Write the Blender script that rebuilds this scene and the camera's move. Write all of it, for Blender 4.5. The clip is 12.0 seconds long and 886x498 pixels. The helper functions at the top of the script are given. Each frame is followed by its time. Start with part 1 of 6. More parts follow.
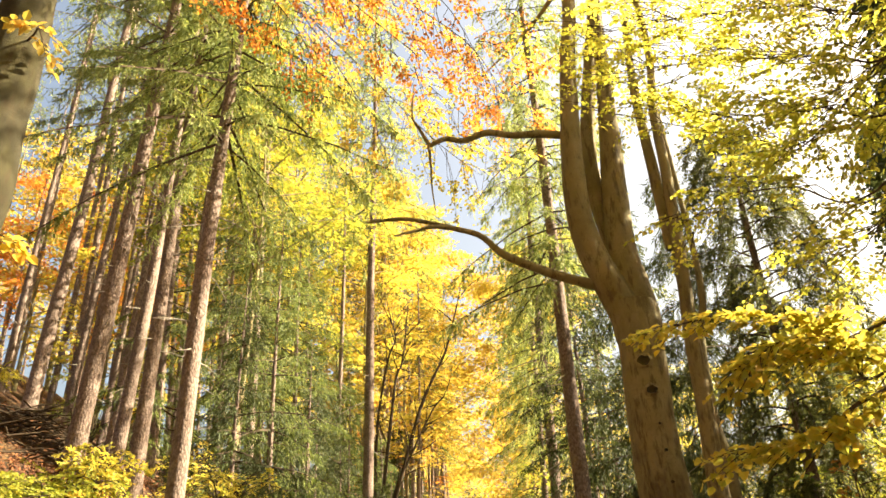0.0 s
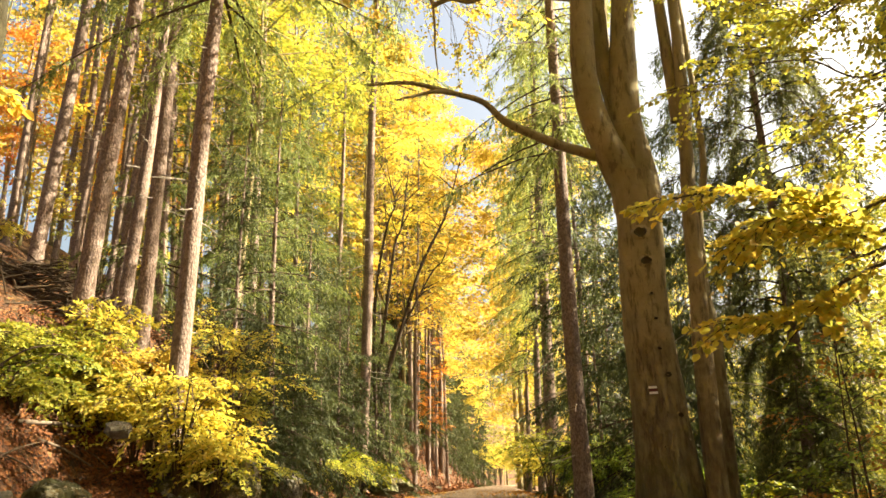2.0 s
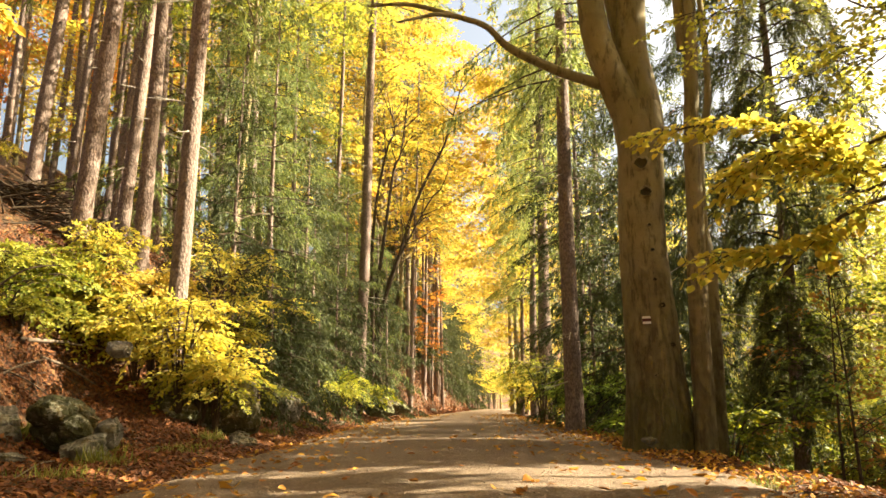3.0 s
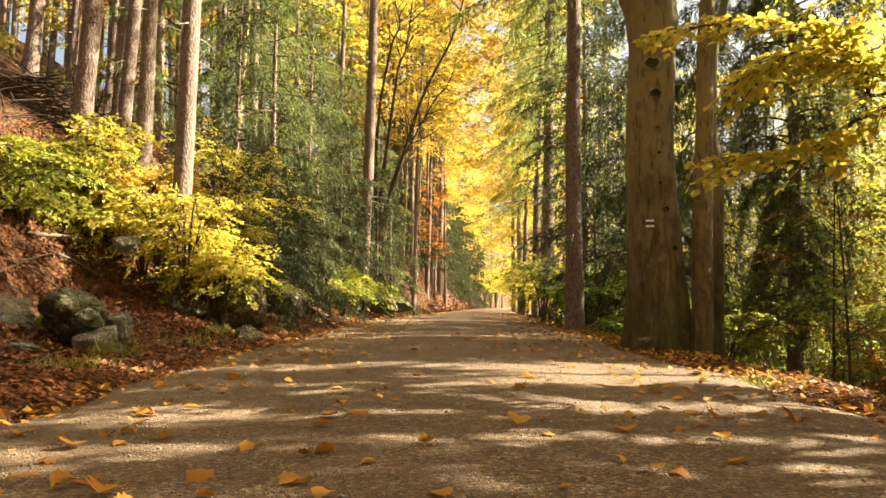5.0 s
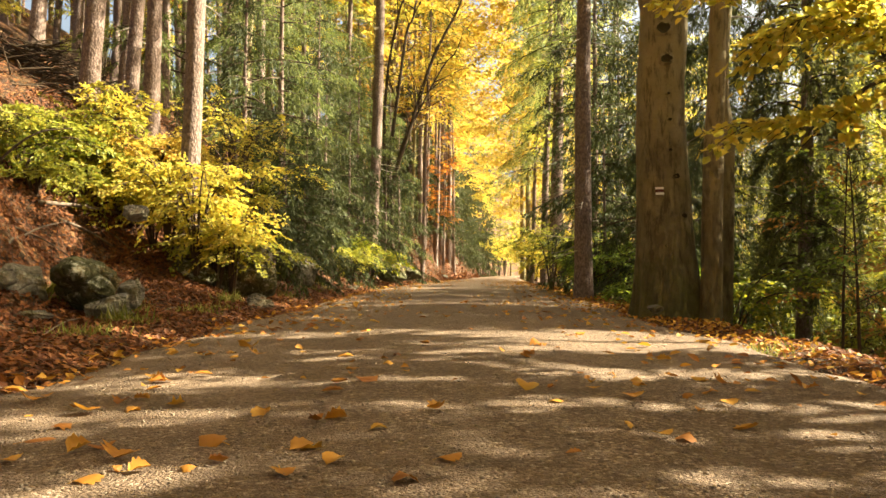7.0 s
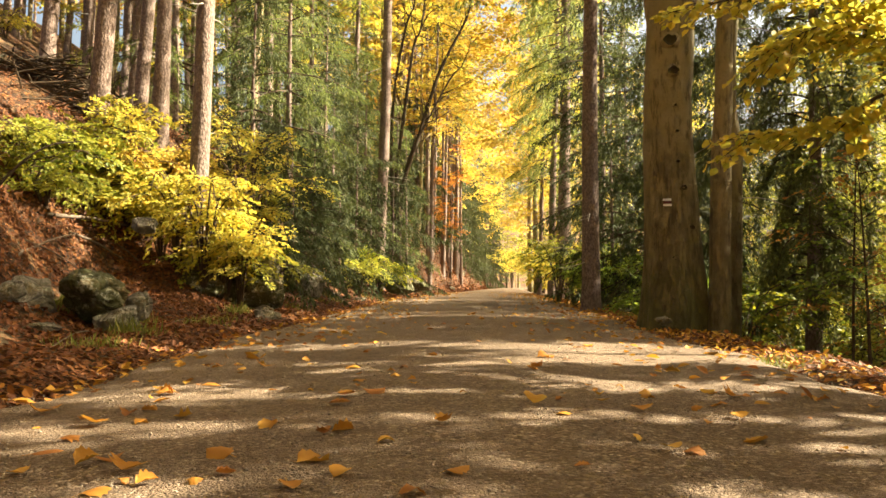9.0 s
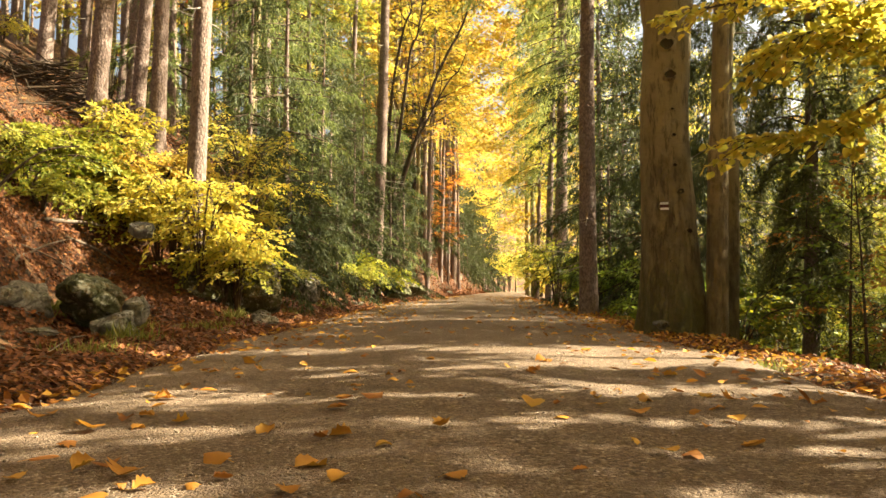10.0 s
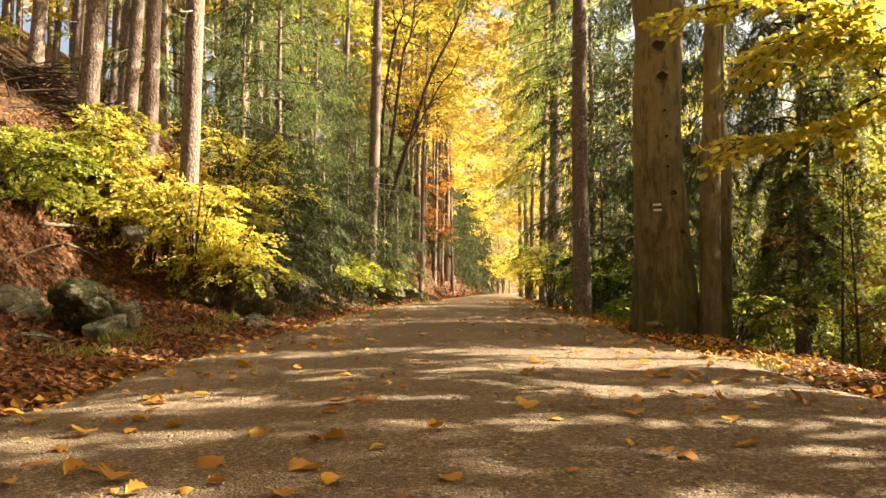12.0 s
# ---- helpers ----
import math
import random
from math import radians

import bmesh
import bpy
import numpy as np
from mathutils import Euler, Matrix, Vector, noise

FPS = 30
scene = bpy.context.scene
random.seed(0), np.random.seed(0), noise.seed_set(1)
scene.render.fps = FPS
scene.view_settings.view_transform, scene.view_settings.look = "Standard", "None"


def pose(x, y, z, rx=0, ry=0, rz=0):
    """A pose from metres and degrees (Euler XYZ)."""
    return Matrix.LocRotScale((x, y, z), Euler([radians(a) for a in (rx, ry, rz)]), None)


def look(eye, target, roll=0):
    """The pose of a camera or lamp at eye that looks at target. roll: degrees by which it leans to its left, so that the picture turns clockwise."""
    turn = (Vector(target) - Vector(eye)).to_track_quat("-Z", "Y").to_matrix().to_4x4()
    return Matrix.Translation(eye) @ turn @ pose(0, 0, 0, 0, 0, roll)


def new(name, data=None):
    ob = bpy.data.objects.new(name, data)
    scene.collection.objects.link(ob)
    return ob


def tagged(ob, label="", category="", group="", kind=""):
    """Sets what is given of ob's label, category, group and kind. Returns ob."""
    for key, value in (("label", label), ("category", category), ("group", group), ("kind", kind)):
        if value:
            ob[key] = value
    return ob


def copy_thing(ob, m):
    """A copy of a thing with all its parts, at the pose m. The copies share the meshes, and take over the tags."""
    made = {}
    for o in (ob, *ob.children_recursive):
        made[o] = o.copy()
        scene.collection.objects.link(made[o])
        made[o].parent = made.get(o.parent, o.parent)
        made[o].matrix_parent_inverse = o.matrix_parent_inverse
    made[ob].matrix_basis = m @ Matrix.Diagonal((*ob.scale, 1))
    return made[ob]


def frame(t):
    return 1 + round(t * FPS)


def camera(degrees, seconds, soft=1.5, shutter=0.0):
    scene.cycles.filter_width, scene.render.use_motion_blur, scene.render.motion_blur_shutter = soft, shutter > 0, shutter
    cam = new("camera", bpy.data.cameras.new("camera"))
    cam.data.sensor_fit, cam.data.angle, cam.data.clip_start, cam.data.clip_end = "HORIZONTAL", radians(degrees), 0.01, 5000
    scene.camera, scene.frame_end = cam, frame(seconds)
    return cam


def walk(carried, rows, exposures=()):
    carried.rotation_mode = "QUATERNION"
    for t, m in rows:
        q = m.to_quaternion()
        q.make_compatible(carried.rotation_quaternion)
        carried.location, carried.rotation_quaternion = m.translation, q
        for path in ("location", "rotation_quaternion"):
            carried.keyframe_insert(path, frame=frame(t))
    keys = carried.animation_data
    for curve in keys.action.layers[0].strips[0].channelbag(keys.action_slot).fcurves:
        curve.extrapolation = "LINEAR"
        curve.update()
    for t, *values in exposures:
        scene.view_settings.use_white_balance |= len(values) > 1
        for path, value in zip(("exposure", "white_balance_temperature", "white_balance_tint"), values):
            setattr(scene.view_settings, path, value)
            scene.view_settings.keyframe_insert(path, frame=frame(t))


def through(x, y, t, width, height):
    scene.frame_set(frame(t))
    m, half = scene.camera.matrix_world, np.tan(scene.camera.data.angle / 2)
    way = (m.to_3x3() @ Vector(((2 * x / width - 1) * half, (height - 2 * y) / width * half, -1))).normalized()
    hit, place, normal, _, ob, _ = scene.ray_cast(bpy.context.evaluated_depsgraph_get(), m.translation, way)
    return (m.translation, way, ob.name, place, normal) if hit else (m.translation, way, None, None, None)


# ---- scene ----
cam = camera(61.03, 12.0, soft=1.55)
EYE = (0.0, 0.0, 0.5)


def aim(yaw, pitch, roll):
    """The camera on its tripod: degrees to the left, upwards, and leaning to its left."""
    return pose(*EYE, 0, 0, yaw) @ pose(0, 0, 0, 90 + pitch) @ pose(0, 0, 0, 0, 0, roll)


PATH = [
    (0.0, aim(-1.21, 26.96, -3.09)),
    (0.5, aim(-1.08, 25.01, -2.68)),
    (1.0, aim(-0.95, 22.54, -2.26)),
    (1.5, aim(-0.84, 19.99, -1.91)),
    (2.0, aim(-0.78, 16.85, -1.39)),
    (2.5, aim(-0.79, 13.88, -0.84)),
    (3.0, aim(-0.82, 11.34, -0.35)),
    (5.0, aim(-0.52, 3.76, 0.53)),
    (5.5, aim(-0.36, 2.57, 0.53)),
    (6.0, aim(-0.23, 1.63, 0.49)),
    (6.5, aim(-0.08, 1.26, 0.45)),
    (8.5, aim(0.65, 1.96, 0.48)),
    (9.0, aim(0.68, 2.22, 0.41)),
    (9.5, aim(0.62, 2.43, 0.35)),
    (10.0, aim(0.49, 2.53, 0.29)),
    (10.5, aim(0.35, 2.57, 0.25)),
    (11.0, aim(0.24, 2.58, 0.14)),
    (11.5, aim(0.12, 2.62, 0.07)),
    (12.0, aim(-0.00, 2.70, 0.00)),
]
walk(cam, PATH, exposures=[(0.0, 2.82, 7500, 5), (3.0, 2.80, 7450, 5), (5.0, 2.79, 7300, 5), (12.0, 2.79, 7300, 5)])

# ---- light ----
SUN_AZ, SUN_EL = radians(82), radians(36)     # azimuth to the right of the road's direction
world = bpy.data.worlds.new("sky")
world.use_nodes = True
scene.world = world
wn = world.node_tree
sky = wn.nodes.new("ShaderNodeTexSky")
sky.sky_type, sky.sun_disc = "NISHITA", False
sky.sun_elevation, sky.sun_rotation = SUN_EL, SUN_AZ
sky.dust_density, sky.air_density, sky.ozone_density = 9.0, 1.0, 0.3
wn.links.new(sky.outputs[0], wn.nodes["Background"].inputs[0])
wn.nodes["Background"].inputs[1].default_value = 0.055
sun_data = bpy.data.lights.new("sun", "SUN")
sun_data.energy, sun_data.angle, sun_data.color = 5.0, radians(0.6), (1.0, 0.93, 0.80)
sun = new("sun", sun_data)
sun_way = Vector((math.sin(SUN_AZ) * math.cos(SUN_EL), math.cos(SUN_AZ) * math.cos(SUN_EL), math.sin(SUN_EL)))
sun.matrix_world = look(tuple(sun_way * 60), (0, 0, 0))

# ---- materials ----


class Nodes:
    """A small builder of node materials."""

    def __init__(self, name):
        self.mat = bpy.data.materials.new(name)
        self.mat.use_nodes = True
        self.tree = self.mat.node_tree
        self.bsdf = self.tree.nodes["Principled BSDF"]
        self.out = self.tree.nodes["Material Output"]

    def add(self, kind, **values):
        n = self.tree.nodes.new(kind)
        for k, v in values.items():
            n.inputs[k].default_value = v
        return n

    def link(self, a, b):
        self.tree.links.new(a, b)

    def coords(self, scale=(1, 1, 1), space="Object"):
        c, m = self.add("ShaderNodeTexCoord"), self.add("ShaderNodeMapping")
        m.inputs["Scale"].default_value = scale
        self.link(c.outputs[space], m.inputs[0])
        return m.outputs[0]

    def noise(self, vec, scale, detail=5, rough=0.6):
        n = self.add("ShaderNodeTexNoise", Scale=scale, Detail=detail, Roughness=rough)
        self.link(vec, n.inputs["Vector"])
        return n.outputs["Fac"]

    def voronoi(self, vec, scale, feature="F1", out="Distance"):
        n = self.add("ShaderNodeTexVoronoi", Scale=scale)
        n.feature = feature
        self.link(vec, n.inputs["Vector"])
        return n.outputs[out]

    def ramp(self, fac, stops):
        n = self.add("ShaderNodeValToRGB")
        e = n.color_ramp.elements
        while len(e) < len(stops):
            e.new(0.5)
        for el, (p, c) in zip(e, stops):
            el.position, el.color = p, (*c, 1)
        self.link(fac, n.inputs[0])
        return n.outputs[0]

    def mix(self, fac, a, b, blend="MIX"):
        n = self.tree.nodes.new("ShaderNodeMix")
        n.data_type, n.blend_type = "RGBA", blend
        for socket, v in ((n.inputs[0], fac), (n.inputs[6], a), (n.inputs[7], b)):
            if isinstance(v, (int, float)):
                socket.default_value = v
            elif isinstance(v, tuple):
                socket.default_value = (*v, 1)
            else:
                self.link(v, socket)
        return n.outputs[2]

    def math(self, op, a, b=0.5):
        n = self.tree.nodes.new("ShaderNodeMath")
        n.operation = op
        for socket, v in ((n.inputs[0], a), (n.inputs[1], b)):
            if isinstance(v, (int, float)):
                socket.default_value = v
            else:
                self.link(v, socket)
        return n.outputs[0]

    def bump(self, height, strength=0.5, distance=0.02, under=None):
        n = self.add("ShaderNodeBump", Strength=strength, Distance=distance)
        self.link(height, n.inputs["Height"])
        if under is not None:
            self.link(under, n.inputs["Normal"])
        return n.outputs[0]

    def done(self, color, rough=0.9, normal=None, spec=0.3):
        self.link(color, self.bsdf.inputs["Base Color"])
        if isinstance(rough, (int, float)):
            self.bsdf.inputs["Roughness"].default_value = rough
        else:
            self.link(rough, self.bsdf.inputs["Roughness"])
        self.bsdf.inputs["Specular IOR Level"].default_value = spec
        if normal is not None:
            self.link(normal, self.bsdf.inputs["Normal"])
        return self.mat


def leaf_material(name, stops, through=0.5, rough=0.5, blot=40.0, stain=0.25):
    """Thin leaves: colours vary from leaf to leaf, and light passes through them."""
    m = Nodes(name)
    geo = m.add("ShaderNodeNewGeometry")
    info = m.add("ShaderNodeObjectInfo")
    r = m.math("FRACT", m.math("ADD", geo.outputs["Random Per Island"], info.outputs["Random"]), 0)
    drift = m.noise(m.coords(space="Object"), 0.55, 2)
    fac = m.math("ADD", m.math("MULTIPLY", r, 0.55), m.math("MULTIPLY", drift, 0.5))
    col = m.ramp(fac, stops)
    fine = m.ramp(m.noise(m.coords(space="Object"), blot, 4), [(0.3, (0, 0, 0)), (0.75, (1, 1, 1))])
    col = m.mix(m.math("MULTIPLY", fine, stain), col, m.mix(0.5, col, (0.25, 0.10, 0.02)))
    m.done(col, rough, spec=0.2)
    tr = m.add("ShaderNodeBsdfTranslucent")
    bright = m.mix(1.0, col, (1.2, 1.15, 0.9), "MULTIPLY")
    m.link(bright, tr.inputs["Color"])
    mix = m.add("ShaderNodeMixShader")
    mix.inputs[0].default_value = through
    m.link(m.bsdf.outputs[0], mix.inputs[1])
    m.link(tr.outputs[0], mix.inputs[2])
    m.link(mix.outputs[0], m.out.inputs["Surface"])
    return m.mat


YELLOW = leaf_material("yellow_leaf", [(0.1, (0.258, 0.31, 0.052)), (0.35, (0.404, 0.387, 0.073)), (0.65, (0.516, 0.421, 0.077)), (0.9, (0.499, 0.318, 0.052))], 0.56)
CANOPY = leaf_material("canopy_leaf", [(0.1, (0.284, 0.335, 0.052)), (0.4, (0.378, 0.387, 0.069)), (0.7, (0.464, 0.43, 0.082)), (0.95, (0.473, 0.361, 0.065))], 0.6, 0.45, 40.0, 0.08)
OLD_GOLD = leaf_material("old_gold_leaf", [(0.1, (0.30, 0.29, 0.06)), (0.4, (0.42, 0.34, 0.065)), (0.7, (0.44, 0.29, 0.055)), (0.95, (0.33, 0.17, 0.04))], 0.5)
GOLD = leaf_material("gold_leaf", [(0.1, (0.396, 0.387, 0.086)), (0.4, (0.49, 0.396, 0.086)), (0.7, (0.516, 0.353, 0.069)), (0.95, (0.464, 0.241, 0.047))], 0.5)
ORANGE = leaf_material("orange_leaf", [(0.1, (0.585, 0.318, 0.069)), (0.45, (0.568, 0.241, 0.052)), (0.8, (0.464, 0.155, 0.039))], 0.5)
LIME = leaf_material("yellow_green_leaf", [(0.1, (0.129, 0.181, 0.03)), (0.45, (0.241, 0.267, 0.043)), (0.85, (0.396, 0.353, 0.06))], 0.45)
GREEN = leaf_material("green_leaf", [(0.1, (0.06, 0.10, 0.015)), (0.45, (0.13, 0.17, 0.02)), (0.85, (0.32, 0.28, 0.025))], 0.4)
# needle colour also carries light: pale NEEDLE for sunlit crowns, darker copies for shade
NEEDLE = leaf_material("spruce_needles", [(0.1, (0.05, 0.085, 0.025)), (0.45, (0.16, 0.215, 0.062)), (0.9, (0.43, 0.46, 0.17))], 0.5, 0.5)
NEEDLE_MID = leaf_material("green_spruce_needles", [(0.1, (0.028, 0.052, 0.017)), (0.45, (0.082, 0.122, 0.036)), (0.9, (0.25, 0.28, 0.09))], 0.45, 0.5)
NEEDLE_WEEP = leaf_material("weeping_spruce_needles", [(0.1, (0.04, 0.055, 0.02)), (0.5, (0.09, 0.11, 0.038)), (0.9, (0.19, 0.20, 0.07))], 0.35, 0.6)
NEEDLE_SHADED = leaf_material("shaded_spruce_needles", [(0.1, (0.019, 0.036, 0.014)), (0.5, (0.041, 0.063, 0.023)), (0.9, (0.092, 0.115, 0.042))], 0.3, 0.6)
AMBER = leaf_material("amber_leaf", [(0.1, (0.34, 0.22, 0.045)), (0.5, (0.35, 0.17, 0.04)), (0.9, (0.27, 0.10, 0.03))], 0.45)
HERB = leaf_material("herb_leaf", [(0.1, (0.08, 0.14, 0.022)), (0.5, (0.16, 0.24, 0.036)), (0.9, (0.31, 0.35, 0.06))], 0.5)
GRASS = leaf_material("grass_blade", [(0.1, (0.08, 0.12, 0.02)), (0.5, (0.16, 0.19, 0.03)), (0.9, (0.34, 0.28, 0.08))], 0.3, 0.5)
LITTER = leaf_material("fallen_leaves", [(0.05, (0.04, 0.018, 0.010)), (0.35, (0.095, 0.036, 0.016)), (0.65, (0.165, 0.06, 0.022)), (0.9, (0.30, 0.135, 0.042))], 0.15, 0.7)
DROPPED = leaf_material("dropped_leaf", [(0.08, (0.13, 0.05, 0.018)), (0.3, (0.27, 0.10, 0.022)), (0.55, (0.42, 0.19, 0.03)), (0.78, (0.50, 0.29, 0.045)), (0.95, (0.56, 0.45, 0.10))], 0.25, 0.6, 4.5, 0.7)


def spruce_bark():
    m = Nodes("spruce_bark")
    v = m.coords((1, 1, 0.55))
    plates = m.voronoi(v, 34)
    big = m.noise(v, 2.2, 4)
    fine = m.noise(v, 60, 6, 0.7)
    col = m.ramp(plates, [(0.05, (0.29, 0.215, 0.18)), (0.4, (0.205, 0.145, 0.118)), (0.8, (0.085, 0.055, 0.042))])
    col = m.mix(m.ramp(big, [(0.45, (0, 0, 0)), (0.7, (0.6, 0.6, 0.6))]), col, (0.165, 0.125, 0.095))
    col = m.mix(m.math("MULTIPLY", fine, 0.5), col, (0.25, 0.185, 0.15))
    flake = m.noise(m.coords((1, 1, 0.8)), 9, 7, 0.75)
    col = m.mix(m.ramp(flake, [(0.5, (0, 0, 0)), (0.6, (0.6, 0.6, 0.6))]), col, (0.105, 0.072, 0.055))
    h = m.math("SUBTRACT", m.math("MULTIPLY", fine, 0.8), m.math("ADD", plates, flake))
    return m.done(col, 0.95, m.bump(h, 0.8, 0.018), 0.15)


def beech_bark(name="beech_bark", warm=(0.172, 0.132, 0.062), pale=(0.25, 0.202, 0.106), foot=0.8):
    """Smooth bark: ochre and brown blotches, broken dark flecks, faint rings, moss low on the trunk."""
    m = Nodes(name)
    v = m.coords((1, 1, 1))
    long_v = m.coords((1, 1, 0.42))
    rings = m.noise(m.coords((1, 1, 6.0)), 5, 7, 0.72)
    blot = m.noise(m.coords((1, 1, 0.8)), 2.0, 8, 0.7)
    flecks = m.noise(m.coords((1, 1, 0.22)), 13, 9, 0.72)
    olive = m.noise(long_v, 1.3, 6, 0.65)
    spots = m.voronoi(m.coords((1, 1, 1.6)), 13)
    fine = m.noise(v, 85, 6, 0.75)
    col = m.mix(m.ramp(blot, [(0.40, (0, 0, 0)), (0.62, (1, 1, 1))]), warm, pale)
    col = m.mix(m.ramp(olive, [(0.48, (0, 0, 0)), (0.66, (0.7, 0.7, 0.7))]), col, (0.105, 0.092, 0.030))
    col = m.mix(m.ramp(flecks, [(0.52, (0, 0, 0)), (0.60, (0.85, 0.85, 0.85))]), col, (0.045, 0.030, 0.014))
    col = m.mix(m.ramp(rings, [(0.55, (0, 0, 0)), (0.68, (0.35, 0.35, 0.35))]), col, (0.085, 0.06, 0.03))
    col = m.mix(m.ramp(spots, [(0.05, (0.8, 0.8, 0.8)), (0.12, (0, 0, 0))]), col, (0.05, 0.035, 0.018))
    col = m.mix(m.math("MULTIPLY", fine, 0.4), col, tuple(c * 1.35 for c in pale))
    sep = m.add("ShaderNodeSeparateXYZ")
    m.link(m.add("ShaderNodeTexCoord").outputs["Object"], sep.inputs[0])
    scale_zone = m.math("SUBTRACT", m.math("ADD", m.noise(v, 2.6, 5, 0.65), 0.25), m.math("MULTIPLY", sep.outputs["Z"], 0.17))
    scales = m.math("MULTIPLY", m.ramp(scale_zone, [(0.42, (0, 0, 0)), (0.54, (1, 1, 1))]), m.ramp(m.noise(m.coords((1, 1, 0.28)), 11, 8, 0.7), [(0.44, (0, 0, 0)), (0.54, (1, 1, 1))]))
    col = m.mix(m.math("MULTIPLY", scales, 0.45), col, (0.095, 0.066, 0.033))
    moss = m.math("SUBTRACT", m.math("ADD", m.noise(v, 3.2, 8, 0.75), 0.2), m.math("MULTIPLY", sep.outputs["Z"], 0.26))
    col = m.mix(m.ramp(moss, [(0.48, (0, 0, 0)), (0.7, (foot, foot, foot))]), col, (0.10, 0.094, 0.03))
    h = m.math("ADD", m.math("ADD", m.math("MULTIPLY", rings, 0.3), m.math("MULTIPLY", fine, 0.45)), m.math("ADD", m.math("MULTIPLY", flecks, -0.5), m.math("MULTIPLY", scales, -0.8)))
    return m.done(col, 0.9, m.bump(h, 1.0, 0.03), 0.2)


def plain_wood(name, a, b, scale=30):
    m = Nodes(name)
    v = m.coords((1, 1, 0.4))
    f = m.noise(v, scale, 5, 0.7)
    return m.done(m.ramp(f, [(0.3, a), (0.7, b)]), 0.92, m.bump(f, 0.6, 0.01), 0.15)


def rock_material(name="lichen_rock", moss_from=0.5):
    m = Nodes(name)
    v = m.coords()
    big, fine = m.noise(v, 2.6, 8, 0.65), m.noise(v, 28, 8, 0.75)
    crack = m.voronoi(v, 4.5, "DISTANCE_TO_EDGE")
    col = m.ramp(big, [(0.35, (0.075, 0.066, 0.046)), (0.55, (0.23, 0.21, 0.155)), (0.72, (0.42, 0.40, 0.31))])
    col = m.mix(m.math("MULTIPLY", fine, 0.5), col, (0.14, 0.11, 0.09))
    moss = m.noise(v, 6.5, 6, 0.7)
    col = m.mix(m.ramp(moss, [(moss_from, (0, 0, 0)), (moss_from + 0.13, (0.95, 0.95, 0.95))]), col, (0.06, 0.058, 0.018))
    lichen = m.math("MULTIPLY", m.noise(v, 11, 8, 0.8), m.math("ADD", m.noise(v, 2.0, 3), 0.5))
    col = m.mix(m.ramp(lichen, [(0.58, (0, 0, 0)), (0.65, (0.85, 0.85, 0.85))]), col, (0.36, 0.35, 0.26))
    col = m.mix(m.ramp(m.noise(v, 4.2, 7, 0.75), [(0.55, (0, 0, 0)), (0.64, (0.8, 0.8, 0.8))]), col, (0.20, 0.14, 0.06))
    h = m.math("ADD", big, m.math("MULTIPLY", fine, 0.4))
    h = m.math("ADD", h, m.math("MINIMUM", m.math("MULTIPLY", crack, 3), 0.25))
    return m.done(col, 0.9, m.bump(h, 1.0, 0.09), 0.25)


def ground_material():
    m = Nodes("leaf_litter_ground")
    v = m.coords()
    cells = m.add("ShaderNodeTexVoronoi", Scale=16)
    m.link(v, cells.inputs["Vector"])
    sep = m.add("ShaderNodeSeparateColor")
    m.link(cells.outputs["Color"], sep.inputs[0])
    big, mid, fine = m.noise(v, 0.5, 4), m.noise(v, 4, 6), m.noise(v, 45, 6, 0.7)
    col = m.ramp(sep.outputs[0], [(0.1, (0.03, 0.015, 0.009)), (0.45, (0.07, 0.032, 0.015)), (0.8, (0.115, 0.052, 0.022)), (0.97, (0.2, 0.1, 0.04))])
    col = m.mix(m.ramp(mid, [(0.45, (0, 0, 0)), (0.68, (0.8, 0.8, 0.8))]), col, (0.055, 0.035, 0.02))
    col = m.mix(m.ramp(big, [(0.5, (0, 0, 0)), (0.7, (0.5, 0.5, 0.5))]), col, (0.085, 0.075, 0.025))
    h = m.math("ADD", m.math("SUBTRACT", fine, cells.outputs["Distance"]), mid)
    return m.done(col, 0.92, m.bump(h, 0.8, 0.04), 0.2)


def road_material():
    m = Nodes("gravel_road")
    v = m.coords()
    along = m.coords((1, 0.12, 1))
    grit = m.add("ShaderNodeTexVoronoi", Scale=95)
    m.link(v, grit.inputs["Vector"])
    sep = m.add("ShaderNodeSeparateColor")
    m.link(grit.outputs["Color"], sep.inputs[0])
    grit2 = m.voronoi(v, 210)
    big, mid = m.noise(v, 0.9, 5), m.noise(v, 7, 6, 0.65)
    track = m.noise(along, 1.6, 3)
    col = m.ramp(sep.outputs[0], [(0.05, (0.087, 0.055, 0.032)), (0.5, (0.159, 0.105, 0.064)), (0.9, (0.254, 0.179, 0.116)), (1.0, (0.443, 0.354, 0.253))])
    col = m.mix(m.ramp(mid, [(0.42, (0, 0, 0)), (0.65, (0.7, 0.7, 0.7))]), col, (0.104, 0.068, 0.040))
    col = m.mix(m.ramp(big, [(0.45, (0, 0, 0)), (0.7, (0.5, 0.5, 0.5))]), col, (0.166, 0.113, 0.070))
    col = m.mix(m.ramp(track, [(0.5, (0, 0, 0)), (0.7, (0.4, 0.4, 0.4))]), col, (0.129, 0.085, 0.052))
    h = m.math("SUBTRACT", m.math("MULTIPLY", mid, 1.4), m.math("ADD", grit.outputs["Distance"], m.math("MULTIPLY", grit2, 0.5)))
    return m.done(col, 0.9, m.bump(h, 0.85, 0.012), 0.25)


def paint(name, color):
    m = Nodes(name)
    f = m.noise(m.coords(), 60, 4)
    return m.done(m.ramp(f, [(0.3, tuple(c * 0.8 for c in color)), (0.6, color)]), 0.7, m.bump(f, 0.3, 0.004))


